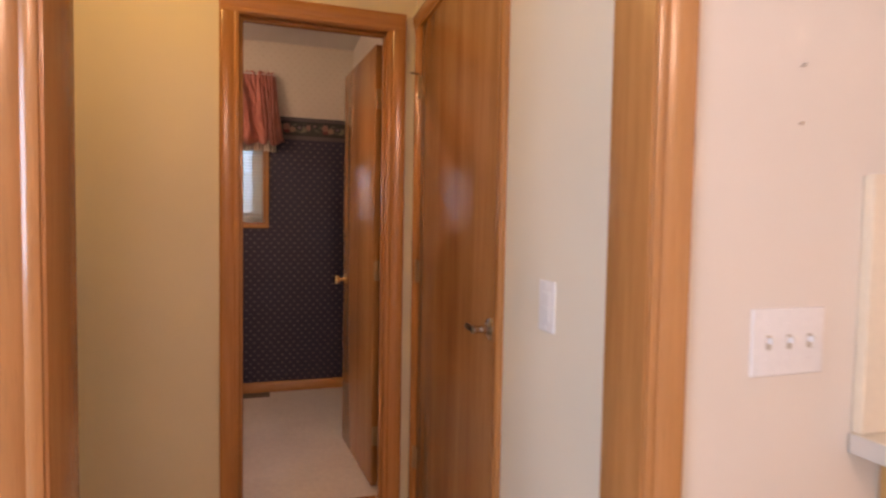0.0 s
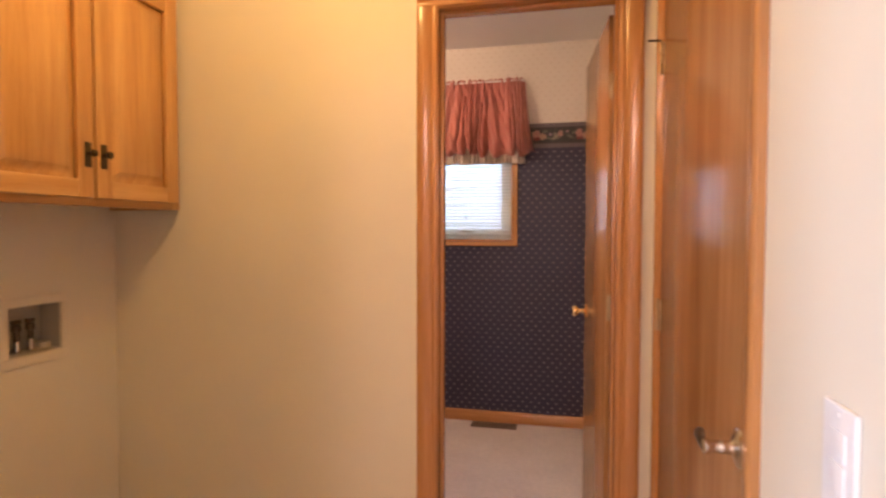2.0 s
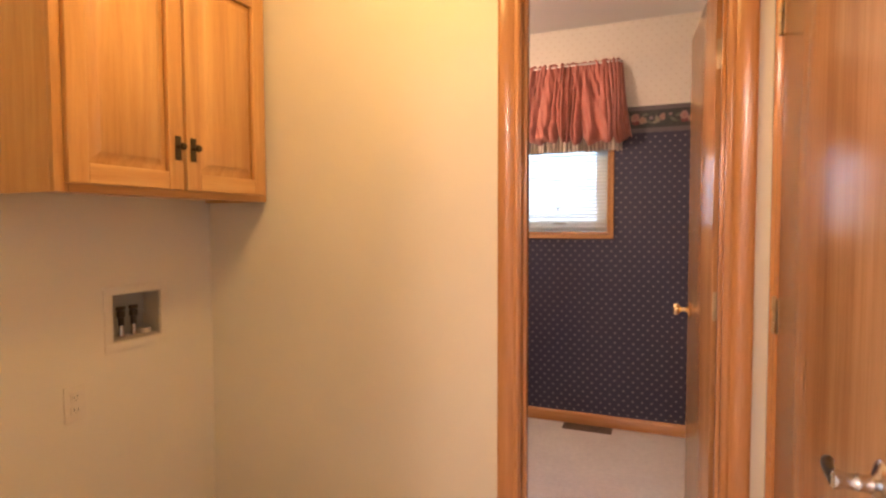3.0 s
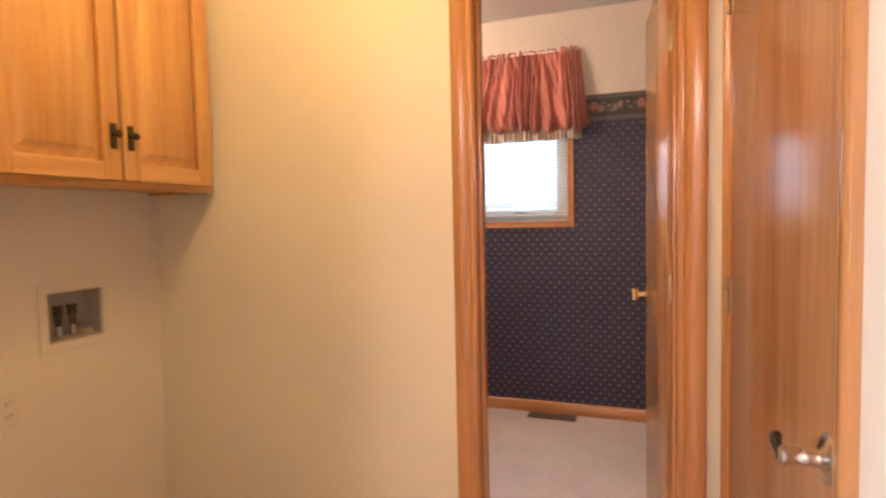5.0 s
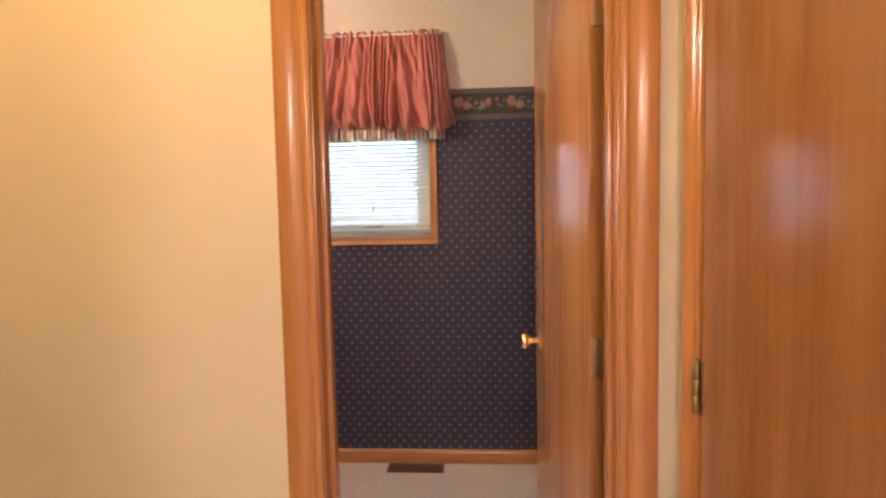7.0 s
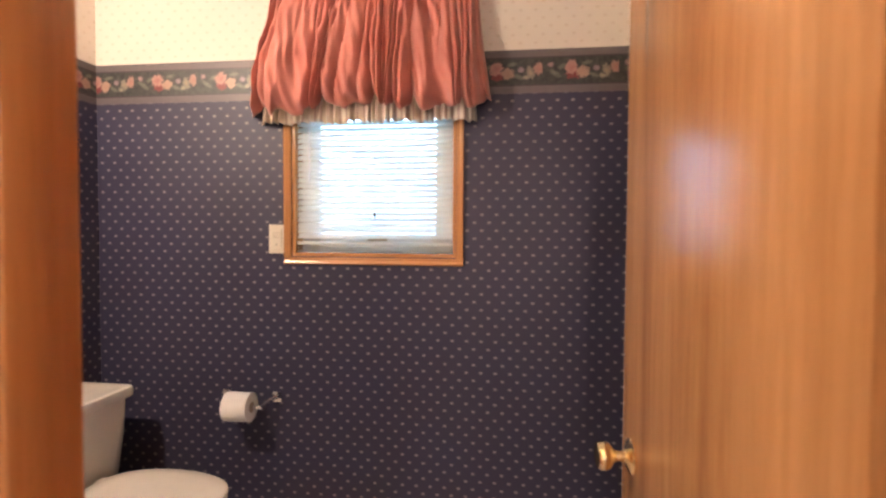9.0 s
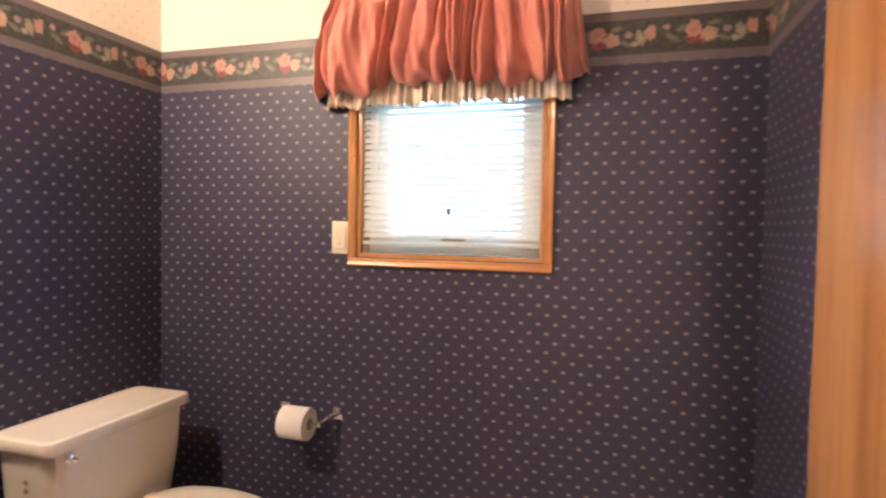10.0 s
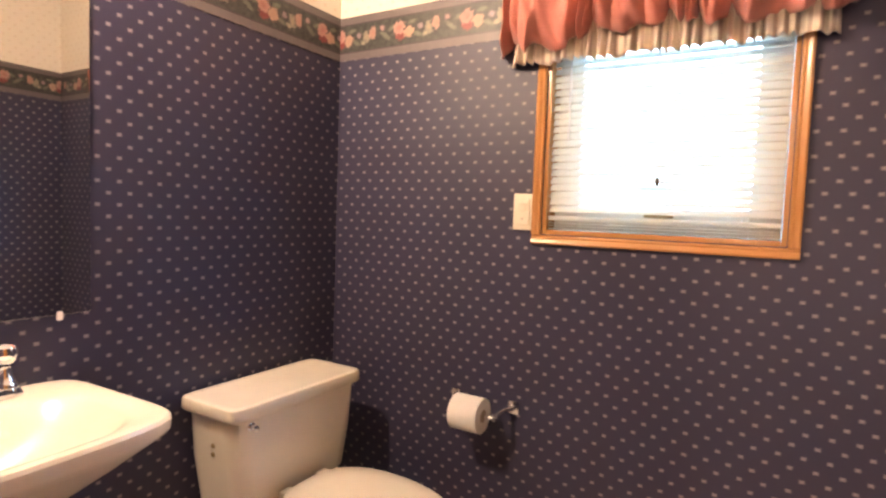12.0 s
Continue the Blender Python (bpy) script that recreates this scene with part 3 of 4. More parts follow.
LEAF = 0.636
bath_door = thing("door_2", "flush oak bathroom door standing open on brass hinges", "door", (0.447, 1.850, 0), 5.0, kind="structure")
part("door_leaf", box((0, 0, 0.012), (0.035, LEAF, DH - 0.004), 0.002), OAK_DOOR, bath_door)
for z in (0.25, 1.020, 1.800):
    hinge(bath_door, (0.026, -0.002, z), 0.046, 0.003, 0.09, OLDBRASS, (0.040, -0.001))
    part("hinge_leaf", box((0.036, -0.058, z - 0.045), (0.039, -0.0035, z + 0.045), 0.001), OLDBRASS, bath_door)
for sx, mm in ((-1, pose(0, LEAF - 0.060, 0.925, 0, -90, 0)), (1, pose(0.035, LEAF - 0.060, 0.925, 0, 90, 0))):
    kn = part("door_knob", lathe([(0, 0), (0.030, 0), (0.031, 0.003), (0.026, 0.007), (0.014, 0.010), (0.010, 0.014), (0.0095, 0.028), (0.014, 0.034), (0.022, 0.039), (0.0255, 0.047), (0.0255, 0.055), (0.022, 0.061), (0.012, 0.064), (0, 0.0645)], mm, 28), BRASS, bath_door, "polished brass door knob")
part("latch_plate", box((0.006, LEAF - 0.001, 0.90), (0.029, LEAF + 0.0015, 0.96), 0.001), BRASS, bath_door)
strike = part("strike_plate", box((D0 - 0.0005, 1.746, 0.90), (D0 + 0.0015, 1.768, 0.96), 0.0005), BRASS)
tagged(strike, "small brass strike plate on the oak jamb", "strike plate")


# ---- wall plates ----
def plate(name, label, category, at, turn, w, h, mat):
    """A bevelled wall plate, facing local -y, centred on at."""
    t = thing(name, label, category, at, turn)
    part("plate", box((-w / 2, -0.006, -h / 2), (w / 2, 0.0, h / 2), 0.0028, 3), mat, t)
    return t


def screw(parent, x, z, mat):
    part("screw", lathe([(0, 0), (0.0032, 0), (0.0028, 0.0012), (0, 0.0014)], pose(x, -0.006, z, 90, 0, 0), 10), mat, parent)


sw = plate("light_switch", "ivory double rocker switch plate on the wall", "light switch", (LX1, 0.442, 1.062), 90, 0.070, 0.115, WHITE)
sw.matrix_world = pose(LX1, 0.442, 1.062, 0, 0, -90)
for z in (-0.017, 0.017):
    part("rocker", box((-0.0165, -0.0078, z - 0.0155), (0.0165, -0.005, z + 0.0155), 0.0012), WHITE, sw)
screw(sw, 0, 0.048, WHITE)
screw(sw, 0, -0.048, WHITE)

gang = plate("triple_light_switch", "white three-gang toggle switch plate on the wall", "light switch", (0.861, KY, 1.047), 0, 0.162, 0.118, WHITE)
for x in (-0.046, 0, 0.046):
    part("slot", box((x - 0.0055, -0.0068, -0.0125), (x + 0.0055, -0.0055, 0.0125), 0.0005), BOXGREY, gang)
    part("toggle", box((x - 0.0042, -0.017, -0.001), (x + 0.0042, -0.0055, 0.009), 0.0015), WHITE, gang)
    screw(gang, x, 0.030, WHITE)
    screw(gang, x, -0.030, WHITE)

# this plate carries a round dial and an indicator, no rocker
bplate = plate("bathroom_switch", "ivory wall plate with a round dial beside the window casing", "light switch", (-0.750, BY, 1.283), 0, 0.066, 0.114, IVORY)
part("cover", box((-0.0225, -0.012, -0.040), (0.0225, -0.005, 0.040), 0.003, 3), IVORY, bplate)
part("dial", lathe([(0, 0), (0.0155, 0), (0.0155, 0.003), (0.0135, 0.0045), (0.011, 0.003), (0, 0.003)], pose(0, -0.0118, 0.016, 90, 0, 0), 28), IVORY, bplate)
part("indicator", lathe([(0, 0), (0.004, 0), (0.003, 0.001), (0, 0.0012)], pose(0, -0.0118, -0.022, 90, 0, 0), 14), BOXGREY, bplate)
screw(bplate, 0, 0.047, IVORY)
screw(bplate, 0, -0.047, IVORY)

for z in (1.525, 1.426):
    nail = part("nail", lathe([(0, 0), (0.0018, 0), (0.0018, 0.005), (0.0036, 0.0055), (0.0034, 0.0065), (0, 0.007)], pose(0.868, KY, z, 90, 0, 0), 10), NICKEL)
    tagged(nail, "small dark nail driven into the painted wall", "nail", group="nails in the kitchen wall")

# ---- kitchen counter ----
counter = thing("countertop", "cream laminate countertop with a tall backsplash", "countertop")
part("top", box((1.022, -0.60, 0.830), (2.59, KY - 0.002, 0.870), 0.004), LAMINATE, counter)
part("edge_band", box((1.019, -0.598, 0.832), (1.0225, KY - 0.004, 0.868), 0.001), LAMEDGE, counter)
part("backsplash", box((1.026, KY - 0.022, 0.8705), (2.59, KY - 0.001, 1.345), 0.003), LAMINATE, counter)
base = thing("base_cabinet", "oak kitchen base cabinet under the countertop", "cabinet")
part("body", box((1.105, -0.56, 0.10), (2.58, KY - 0.003, 0.829), 0.002), HONEY, base)
part("toe_kick", box((1.15, -0.49, 0.0), (2.55, KY - 0.003, 0.0995)), VENTBROWN, base)
for k in range(3):
    d = part("door", box((1.13 + 0.48 * k, -0.579, 0.13), (1.58 + 0.48 * k, -0.5605, 0.80), 0.004), HONEY, base)
    part("knob", lathe([(0, 0), (0.006, 0), (0.006, 0.01), (0.013, 0.016), (0.013, 0.022), (0, 0.025)], pose(1.54 + 0.48 * k, -0.579, 0.74, 90, 0, 0), 14), BRONZE, d)

# ---- laundry wall cabinet ----
CZ0, CZ1, CY0, CY1, CXF = 1.367, 2.16, 0.862, 1.666, -1.152
cab = thing("wall_cabinet", "honey oak wall cabinet with two raised-panel doors", "cabinet")
part("side_panel", box((LX0 + 0.001, CY0, CZ0), (CXF, CY0 + 0.016, CZ1), 0.001), HONEY, cab)
part("side_panel", box((LX0 + 0.001, CY1 - 0.016, CZ0), (CXF, CY1, CZ1), 0.001), HONEY, cab)
part("bottom", box((LX0 + 0.001, CY0 + 0.0165, CZ0 + 0.012), (CXF - 0.001, CY1 - 0.0165, CZ0 + 0.026)), HONEY_Y, cab)
part("top", box((LX0 + 0.001, CY0 + 0.0165, CZ1 - 0.02), (CXF - 0.001, CY1 - 0.0165, CZ1 - 0.002)), HONEY_Y, cab)
part("back", box((LX0 + 0.001, CY0 + 0.0165, CZ0 + 0.027), (LX0 + 0.007, CY1 - 0.0165, CZ1 - 0.021)), HONEY, cab)
ff = lambda a, b, c, d, m: part("face_frame", box((CXF + 0.0005, a, c), (CXF + 0.0195, b, d), 0.002), m, cab)
ff(CY0, CY0 + 0.038, CZ0, CZ1, HONEY)
ff(CY1 - 0.038, CY1, CZ0, CZ1, HONEY)
ff(CY0 + 0.0385, CY1 - 0.0385, CZ0, CZ0 + 0.038, HONEY_Y)
ff(CY0 + 0.0385, CY1 - 0.0385, CZ1 - 0.038, CZ1, HONEY_Y)
mid = (CY0 + CY1) / 2
ff(mid - 0.016, mid + 0.016, CZ0 + 0.0385, CZ1 - 0.0385, HONEY)
DX = CXF + 0.0205
for a, b, ky in ((CY0 + 0.026, mid - 0.006, mid - 0.030), (mid + 0.006, CY1 - 0.026, mid + 0.030)):
    z0, z1, s = CZ0 + 0.024, CZ1 - 0.024, 0.056
    dr = part("door", box((DX, a, z0), (DX + 0.019, a + s, z1), 0.004, 3), HONEY, cab)
    part("stile", box((DX, b - s, z0), (DX + 0.019, b, z1), 0.004, 3), HONEY, dr)
    part("rail", box((DX, a + s + 0.0005, z0), (DX + 0.0185, b - s - 0.0005, z0 + s), 0.004, 3), HONEY_Y, dr)
    part("rail", box((DX, a + s + 0.0005, z1 - s), (DX + 0.0185, b - s - 0.0005, z1), 0.004, 3), HONEY_Y, dr)
    pa, pb, p0, p1 = a + s, b - s, z0 + s, z1 - s
    rings = [[Vector((DX + h, ya, za)) for ya, za in ((pa + i, p0 + i), (pb - i, p0 + i), (pb - i, p1 - i), (pa + i, p1 - i))] for i, h in ((0.0, 0.0), (0.002, 0.001), (0.009, 0.001), (0.033, 0.0165), (0.036, 0.0185))]
    part("raised_panel", loft(rings), HONEY, dr)
    knob = part("pull", box((DX + 0.0192, ky - 0.0115, 1.484), (DX + 0.0222, ky + 0.0115, 1.560), 0.0014), BRONZE, dr, "dark bronze pull with a backplate")
    part("pull_knob", lathe([(0, 0), (0.006, 0), (0.005, 0.010), (0.009, 0.015), (0.012, 0.021), (0.010, 0.027), (0, 0.029)], pose(DX + 0.022, ky, 1.526, 0, 90, 0), 16), BRONZE, knob)

# ---- washer hookups ----
wb = thing("washer_outlet_box", "ivory recessed washer hookup box with valves", "outlet box")
fr = bmesh.new()
for lo, hi in (((HY0 - 0.030, HZ0 - 0.034), (HY1 + 0.030, HZ0)), ((HY0 - 0.030, HZ1), (HY1 + 0.030, HZ1 + 0.030)), ((HY0 - 0.030, HZ0 + 0.0005), (HY0, HZ1 - 0.0005)), ((HY1, HZ0 + 0.0005), (HY1 + 0.030, HZ1 - 0.0005))):
    add_box(fr, (LX0, lo[0], lo[1]), (LX0 + 0.007, hi[0], hi[1]), 0.002)
part("frame", fr, IVORY, wb)
tr = bmesh.new()
ia, ib, ic, id_ = HY0 + 0.002, HY1 - 0.002, HZ0 + 0.002, HZ1 - 0.002
for lo, hi in (((LX0 - 0.085, ia, ic), (LX0 - 0.080, ib, id_)), ((LX0 - 0.0795, ia, ic), (LX0 - 0.001, ib, ic + 0.003)), ((LX0 - 0.0795, ia, id_ - 0.003), (LX0 - 0.001, ib, id_)), ((LX0 - 0.0795, ia, ic + 0.0035), (LX0 - 0.001, ia + 0.003, id_ - 0.0035)), ((LX0 - 0.0795, ib - 0.003, ic + 0.0035), (LX0 - 0.001, ib, id_ - 0.0035))):
    add_box(tr, lo, hi)
part("recess", tr, BOXGREY, wb)
for y in (1.300, 1.350):
    v = part("valve", lathe([(0, 0), (0.010, 0), (0.010, 0.03), (0.014, 0.032), (0.014, 0.052), (0.009, 0.055), (0, 0.055)], pose(LX0 - 0.045, y, HZ0 + 0.045), 14), BRONZE, wb)
    part("outlet_thread", lathe([(0, 0), (0.012, 0), (0.012, 0.014), (0.009, 0.015), (0.009, 0.039), (0, 0.0395)], pose(LX0 - 0.045, y, HZ0 + 0.0056), 14), NICKEL, v)
    part("valve_handle", box((LX0 - 0.052, y - 0.015, HZ0 + 0.101), (LX0 - 0.038, y + 0.015, HZ0 + 0.115), 0.003), BRONZE, v)
part("drain_pipe", lathe([(0, 0), (0.024, 0), (0.024, 0.02), (0.019, 0.021), (0, 0.021)], pose(LX0 - 0.045, 1.394, HZ0 + 0.0056), 18), BOXGREY, wb)

outlet = plate("wall_outlet", "ivory duplex outlet plate on the laundry wall", "outlet", (LX0, 1.095, 0.708), 90, 0.070, 0.115, IVORY)
for z in (-0.020, 0.020):
    r = part("receptacle", box((-0.016, -0.0085, z - 0.014), (0.016, -0.005, z + 0.014), 0.003), IVORY, outlet)
    for x in (-0.006, 0.006):
        part("slot", box((x - 0.001, -0.0092, z - 0.003), (x + 0.001, -0.0082, z + 0.006)), SLOT, r)
    part("ground_hole", lathe([(0, 0), (0.0022, 0), (0, 0.0008)], pose(0, -0.0084, z - 0.008, 90, 0, 0), 8), SLOT, r)
screw(outlet, 0, 0, IVORY)
raw = thing("uncovered_outlet_box", "uncovered brown outlet box with a round grey receptacle", "outlet box", (LX0, 0.827, 0.695), 90)
part("box", box((-0.030, -0.0025, -0.055), (0.030, 0.0, 0.055), 0.001), RAWBOX, raw)
part("receptacle", lathe([(0, 0), (0.024, 0), (0.024, 0.006), (0.021, 0.009), (0.010, 0.0095), (0, 0.008)], pose(0, -0.0025, 0.0, 90, 0, 0), 24), BOXGREY, raw)
for a in (0.5, 2.6, 4.7):
    part("slot", box((0.012 * math.cos(a) - 0.002, -0.0125, 0.012 * math.sin(a) - 0.004), (0.012 * math.cos(a) + 0.002, -0.0112, 0.012 * math.sin(a) + 0.004)), SLOT, raw)

fixture = thing("ceiling_light", "round flush ceiling light with frosted glass", "ceiling light", (-0.43, 0.94, CEIL))
part("canopy", lathe([(0, 0), (0.13, 0), (0.13, -0.02), (0.12, -0.025), (0, -0.026)], Matrix(), 32), BRASS, fixture)
shade = part("shade", lathe([(0, -0.027), (0.115, -0.028), (0.112, -0.05), (0.09, -0.075), (0.05, -0.09), (0, -0.094)], Matrix(), 32), BULB, fixture)
shade.visible_shadow = False
# made-up ceiling light around the kitchen fill lamp, never in view
kitchen_fill_fixture = copy_thing(fixture, pose(0.15, -2.3, CEIL))

# ---- bathroom window ----
window = thing("window_1", "small oak-cased window with a lowered blind", "window", kind="structure")
WS = ((0.0, 0.0), (0.0, 0.008), (0.006, 0.012), (0.010, 0.0105), (0.016, 0.015), (0.023, 0.0165), (0.0275, 0.014), (0.0275, 0.0))


for nm, o, u, w, ln, mat in (("casing_side", (W0 - 0.002, BY, WZ0 - 0.002), (-1, 0, 0), (0, 0, 1), WZ1 - WZ0 + 0.004, OAK_TRIM), ("casing_side", (W1 + 0.002, BY, WZ0 - 0.002), (1, 0, 0), (0, 0, 1), WZ1 - WZ0 + 0.004, OAK_TRIM),
                             ("casing_bottom", (W0 - 0.0295, BY, WZ0 - 0.0025), (0, 0, -1), (1, 0, 0), W1 - W0 + 0.059, OAK_X), ("casing_top", (W0 - 0.0295, BY, WZ1 + 0.0025), (0, 0, 1), (1, 0, 0), W1 - W0 + 0.059, OAK_X)):
    part(nm, prism(WS, o, u, (0, -1, 0), w, ln), mat, window)
part("jamb", box((W0 - 0.0005, BY + 0.001, WZ0), (W0 + 0.012, BY + 0.12, WZ1), 0.001), OAK_TRIM, window)
part("jamb", box((W1 - 0.012, BY + 0.001, WZ0), (W1 + 0.0005, BY + 0.12, WZ1), 0.001), OAK_TRIM, window)
part("sill", box((W0 + 0.0125, BY + 0.001, WZ0 - 0.0005), (W1 - 0.0125, BY + 0.12, WZ0 + 0.014), 0.002), OAK_X, window)
part("head", box((W0 + 0.0125, BY + 0.001, WZ1 - 0.014), (W1 - 0.0125, BY + 0.12, WZ1 + 0.0005), 0.002), OAK_X, window)
sash = bmesh.new()
SI, SB, ST = 0.088, 0.086, 0.060  # visible widths of the sash stiles, bottom and top rails
for lo, hi in (((W0 + 0.0125, WZ0 + 0.0145), (W0 + SI, WZ1 - 0.0145)), ((W1 - SI, WZ0 + 0.0145), (W1 - 0.0125, WZ1 - 0.0145)), ((W0 + SI + 0.0005, WZ0 + 0.0145), (W1 - SI - 0.0005, WZ0 + SB)), ((W0 + SI + 0.0005, WZ1 - ST), (W1 - SI - 0.0005, WZ1 - 0.0145))):
    add_box(sash, (lo[0], BY + 0.075, lo[1]), (hi[0], BY + 0.105, hi[1]), 0.003)
part("window_frame", sash, IVORY, window)
pane = part("pane", box((W0 + SI - 0.001, BY + 0.088, WZ0 + SB - 0.001), (W1 - SI + 0.001, BY + 0.092, WZ1 - ST + 0.001)), GLASS, window, smooth=False)
pane.visible_shadow = False
crank = part("sash_latch", box((-0.40, BY + 0.058, WZ0 + 0.062), (-0.32, BY + 0.0745, WZ0 + 0.076), 0.003), OLDBRASS, window)
part("latch_lever", tube([(-0.36, BY + 0.062, WZ0 + 0.074), (-0.345, BY + 0.058, WZ0 + 0.084), (-0.31, BY + 0.056, WZ0 + 0.088)], 0.004), OLDBRASS, crank)

blind = thing("window_blind", "lowered ivory aluminium mini blind with open slats", "blind")
BX_0, BX_1 = W0 + 0.0135, W1 - 0.0135
part("headrail", box((BX_0, BY + 0.012, WZ1 - 0.042), (BX_1, BY + 0.038, WZ1 - 0.016), 0.002), SLATMAT, blind)
part("bottom_rail", box((BX_0, BY + 0.014, 1.260), (BX_1, BY + 0.036, 1.274), 0.004, 3), SLATMAT, blind)
tl = radians(52)
sl = []
for k in range(7):
    a = -0.0125 + 0.025 * k / 6
    crown = 0.0016 * (1 - (a / 0.0125) ** 2)
    sl.append((a * math.cos(tl) - crown * math.sin(tl), a * math.sin(tl) + crown * math.cos(tl)))
sec = sl + [(p, q - 0.0007) for p, q in reversed(sl)]
slat = prism(sec, (BX_0 + 0.002, 0, 0), (0, 1, 0), (0, 0, 1), (1, 0, 0), BX_1 - BX_0 - 0.004)
first = part("slat", slat, SLATMAT, blind)
first.location = (0, BY + 0.025, 1.296)
for k in range(1, 31):
    o = new("slat", first.data)
    o.parent = blind
    o.location = (0, BY + 0.025, 1.296 + 0.0219 * k)
    o.rotation_euler = (radians(random.uniform(-2.5, 2.5)), radians(random.uniform(-0.15, 0.15)), 0)
for x in (BX_0 + 0.09, BX_1 - 0.09):
    for dy in (0.011, 0.039):
        part("ladder_cord", tube([(x, BY + dy, 1.265), (x, BY + dy, WZ1 - 0.03)], 0.0007, 6), WHITE, blind)
for k in range(3):
    o = new("slat", first.data)
    o.parent = blind
    o.location = (0, BY + 0.025, 1.234 + 0.0085 * k)
    o.rotation_euler = (-tl, 0, 0)
tassel = part("cord_tassel", lathe([(0, 0), (0.004, 0.001), (0.0055, 0.008), (0.004, 0.020), (0.0015, 0.026), (0, 0.0262)], pose(-0.358, BY + 0.004, 1.366), 12), BRONZE, blind, "small dark cord tassel")
part("lift_cord", tube([(-0.358, BY + 0.004, 1.392), (-0.357, BY + 0.006, WZ1 - 0.03)], 0.0008, 6), WHITE, tassel)
part("tilt_wand", tube([(BX_0 + 0.055, BY + 0.005, WZ1 - 0.04), (BX_0 + 0.056, BY + 0.004, 1.50)], 0.003, 6), WHITE, blind)

outside = part("backdrop", box((-4.5, BY + 2.4, -1.5), (4.0, BY + 2.45, 5.0)), OUTDOORS, smooth=False)
tagged(outside, "bright hazy daylight outside the window", "backdrop", kind="structure")
ground = part("ground", box((-60, BY + 0.2, -0.65), (60, BY + 80, -0.6)), CARPET, smooth=False)
tagged(ground, "pale sunlit ground outside", "ground", kind="structure")


# ---- balloon valance ----
def valance():
    bm = bmesh.new()
    nu, nv = 260, 44
    grid = []
    for j in range(nv + 1):
        v = j / nv
        row = []
        for i in range(nu + 1):
            u = i / nu
            x0, x1 = -0.752 - 0.080 * v ** 0.9, 0.030 + 0.052 * v ** 0.9
            ph = u * 9.0 + 0.40 * math.sin(u * 21) + 0.30 * math.sin(u * 9.3 + 1) + 0.22 * v * math.sin(u * 17 + 2)
            ridge = abs(math.sin(math.pi * ph)) ** 0.6
            minor = abs(math.sin(math.pi * (ph * 2.3 + 0.5 * v + 0.8 * math.sin(u * 13)))) ** 0.8
            tight = math.sin(u * 170 + 2 * math.sin(u * 33)) * 0.0045 * (1 - v) ** 2
            puff = 0.070 * math.sin(min(1.0, v * 1.05) * math.pi * 0.55) ** 1.3
            depth = 0.030 + puff + (0.018 + 0.052 * v) * (ridge - 0.6) + (0.010 + 0.040 * v * (1 - v) + 0.012 * v) * (minor - 0.5) + tight
            depth += 0.026 * v * noise.noise(Vector((u * 13 + 2.2 * v, v * 2.6, 1.0))) + 0.020 * noise.noise(Vector((u * 34 - 5 * v, v * 4.0, 7.0)))
            x = x0 + (x1 - x0) * u + 0.010 * math.sin(u * 41 + 5 * v) * v
            drop = 0.520 + 0.012 * math.sin(u * 9.0 + 0.6) + 0.030 * (ridge - 0.6) + 0.022 * noise.noise(Vector((u * 16, 0.3, 5.0))) + 0.010 * math.sin(u * 57 + 3 * math.sin(u * 11))
            z = 2.278 + 0.007 * math.sin(u * 110 + 2 * math.sin(u * 33)) * (1 - v) ** 6 - drop * v
            if v > 0.84:
                k = (v - 0.84) / 0.16
                depth -= (0.050 + 0.03 * (1 - ridge)) * k * k
                z += (0.026 + 0.016 * (1 - ridge)) * k * k
            edge = min(1.0, min(u, 1 - u) / 0.035)
            depth = 0.004 + (max(depth, 0.012) - 0.004) * math.sin(edge * math.pi / 2) ** 0.7
            row.append(bm.verts.new((x, BY - depth, z)))
        grid.append(row)
    for a, b in zip(grid, grid[1:]):
        for i in range(nu):
            bm.faces.new((a[i], b[i], b[i + 1], a[i + 1]))
    bmesh.ops.recalc_face_normals(bm, faces=bm.faces)
    return bm


def ruffle():
    bm = bmesh.new()
    nu, nv = 260, 6
    grid = []
    for j in range(nv + 1):
        v = j / nv
        row = []
        for i in range(nu + 1):
            u = i / nu
            wave = math.sin(u * 168 + 3.0 * math.sin(u * 23) + 1.2 * math.sin(u * 71))
            depth = 0.040 + (0.004 + 0.010 * v) * wave
            edge = min(1.0, min(u, 1 - u) / 0.03)
            depth = 0.010 + (depth - 0.010) * edge
            z = 1.835 - 0.108 * v + 0.004 * math.sin(u * 31) * v + 0.003 * wave * v
            row.append(bm.verts.new((-0.792 - 0.012 * v + (0.822 + 0.016 * v) * u, BY - depth, z)))
        grid.append(row)
    for a, b in zip(grid, grid[1:]):
        for i in range(nu):
            bm.faces.new((a[i], b[i], b[i + 1], a[i + 1]))
    bmesh.ops.recalc_face_normals(bm, faces=bm.faces)
    return bm


val = thing("valance", "gathered rose balloon valance with a striped ruffle", "valance")
for nm, bm_, mt in (("puff", valance(), ROSE), ("ruffle", ruffle(), STRIPE)):
    ob = part(nm, bm_, mt, val)
    ob.data.shade_smooth()
    sd = ob.modifiers.new("thickness", "SOLIDIFY")
    sd.thickness = 0.002
part("rod", tube([(-0.750, BY - 0.001, 2.262), (-0.745, BY - 0.034, 2.262), (0.022, BY - 0.034, 2.262), (0.027, BY - 0.001, 2.262)], 0.006), WHITE, val)


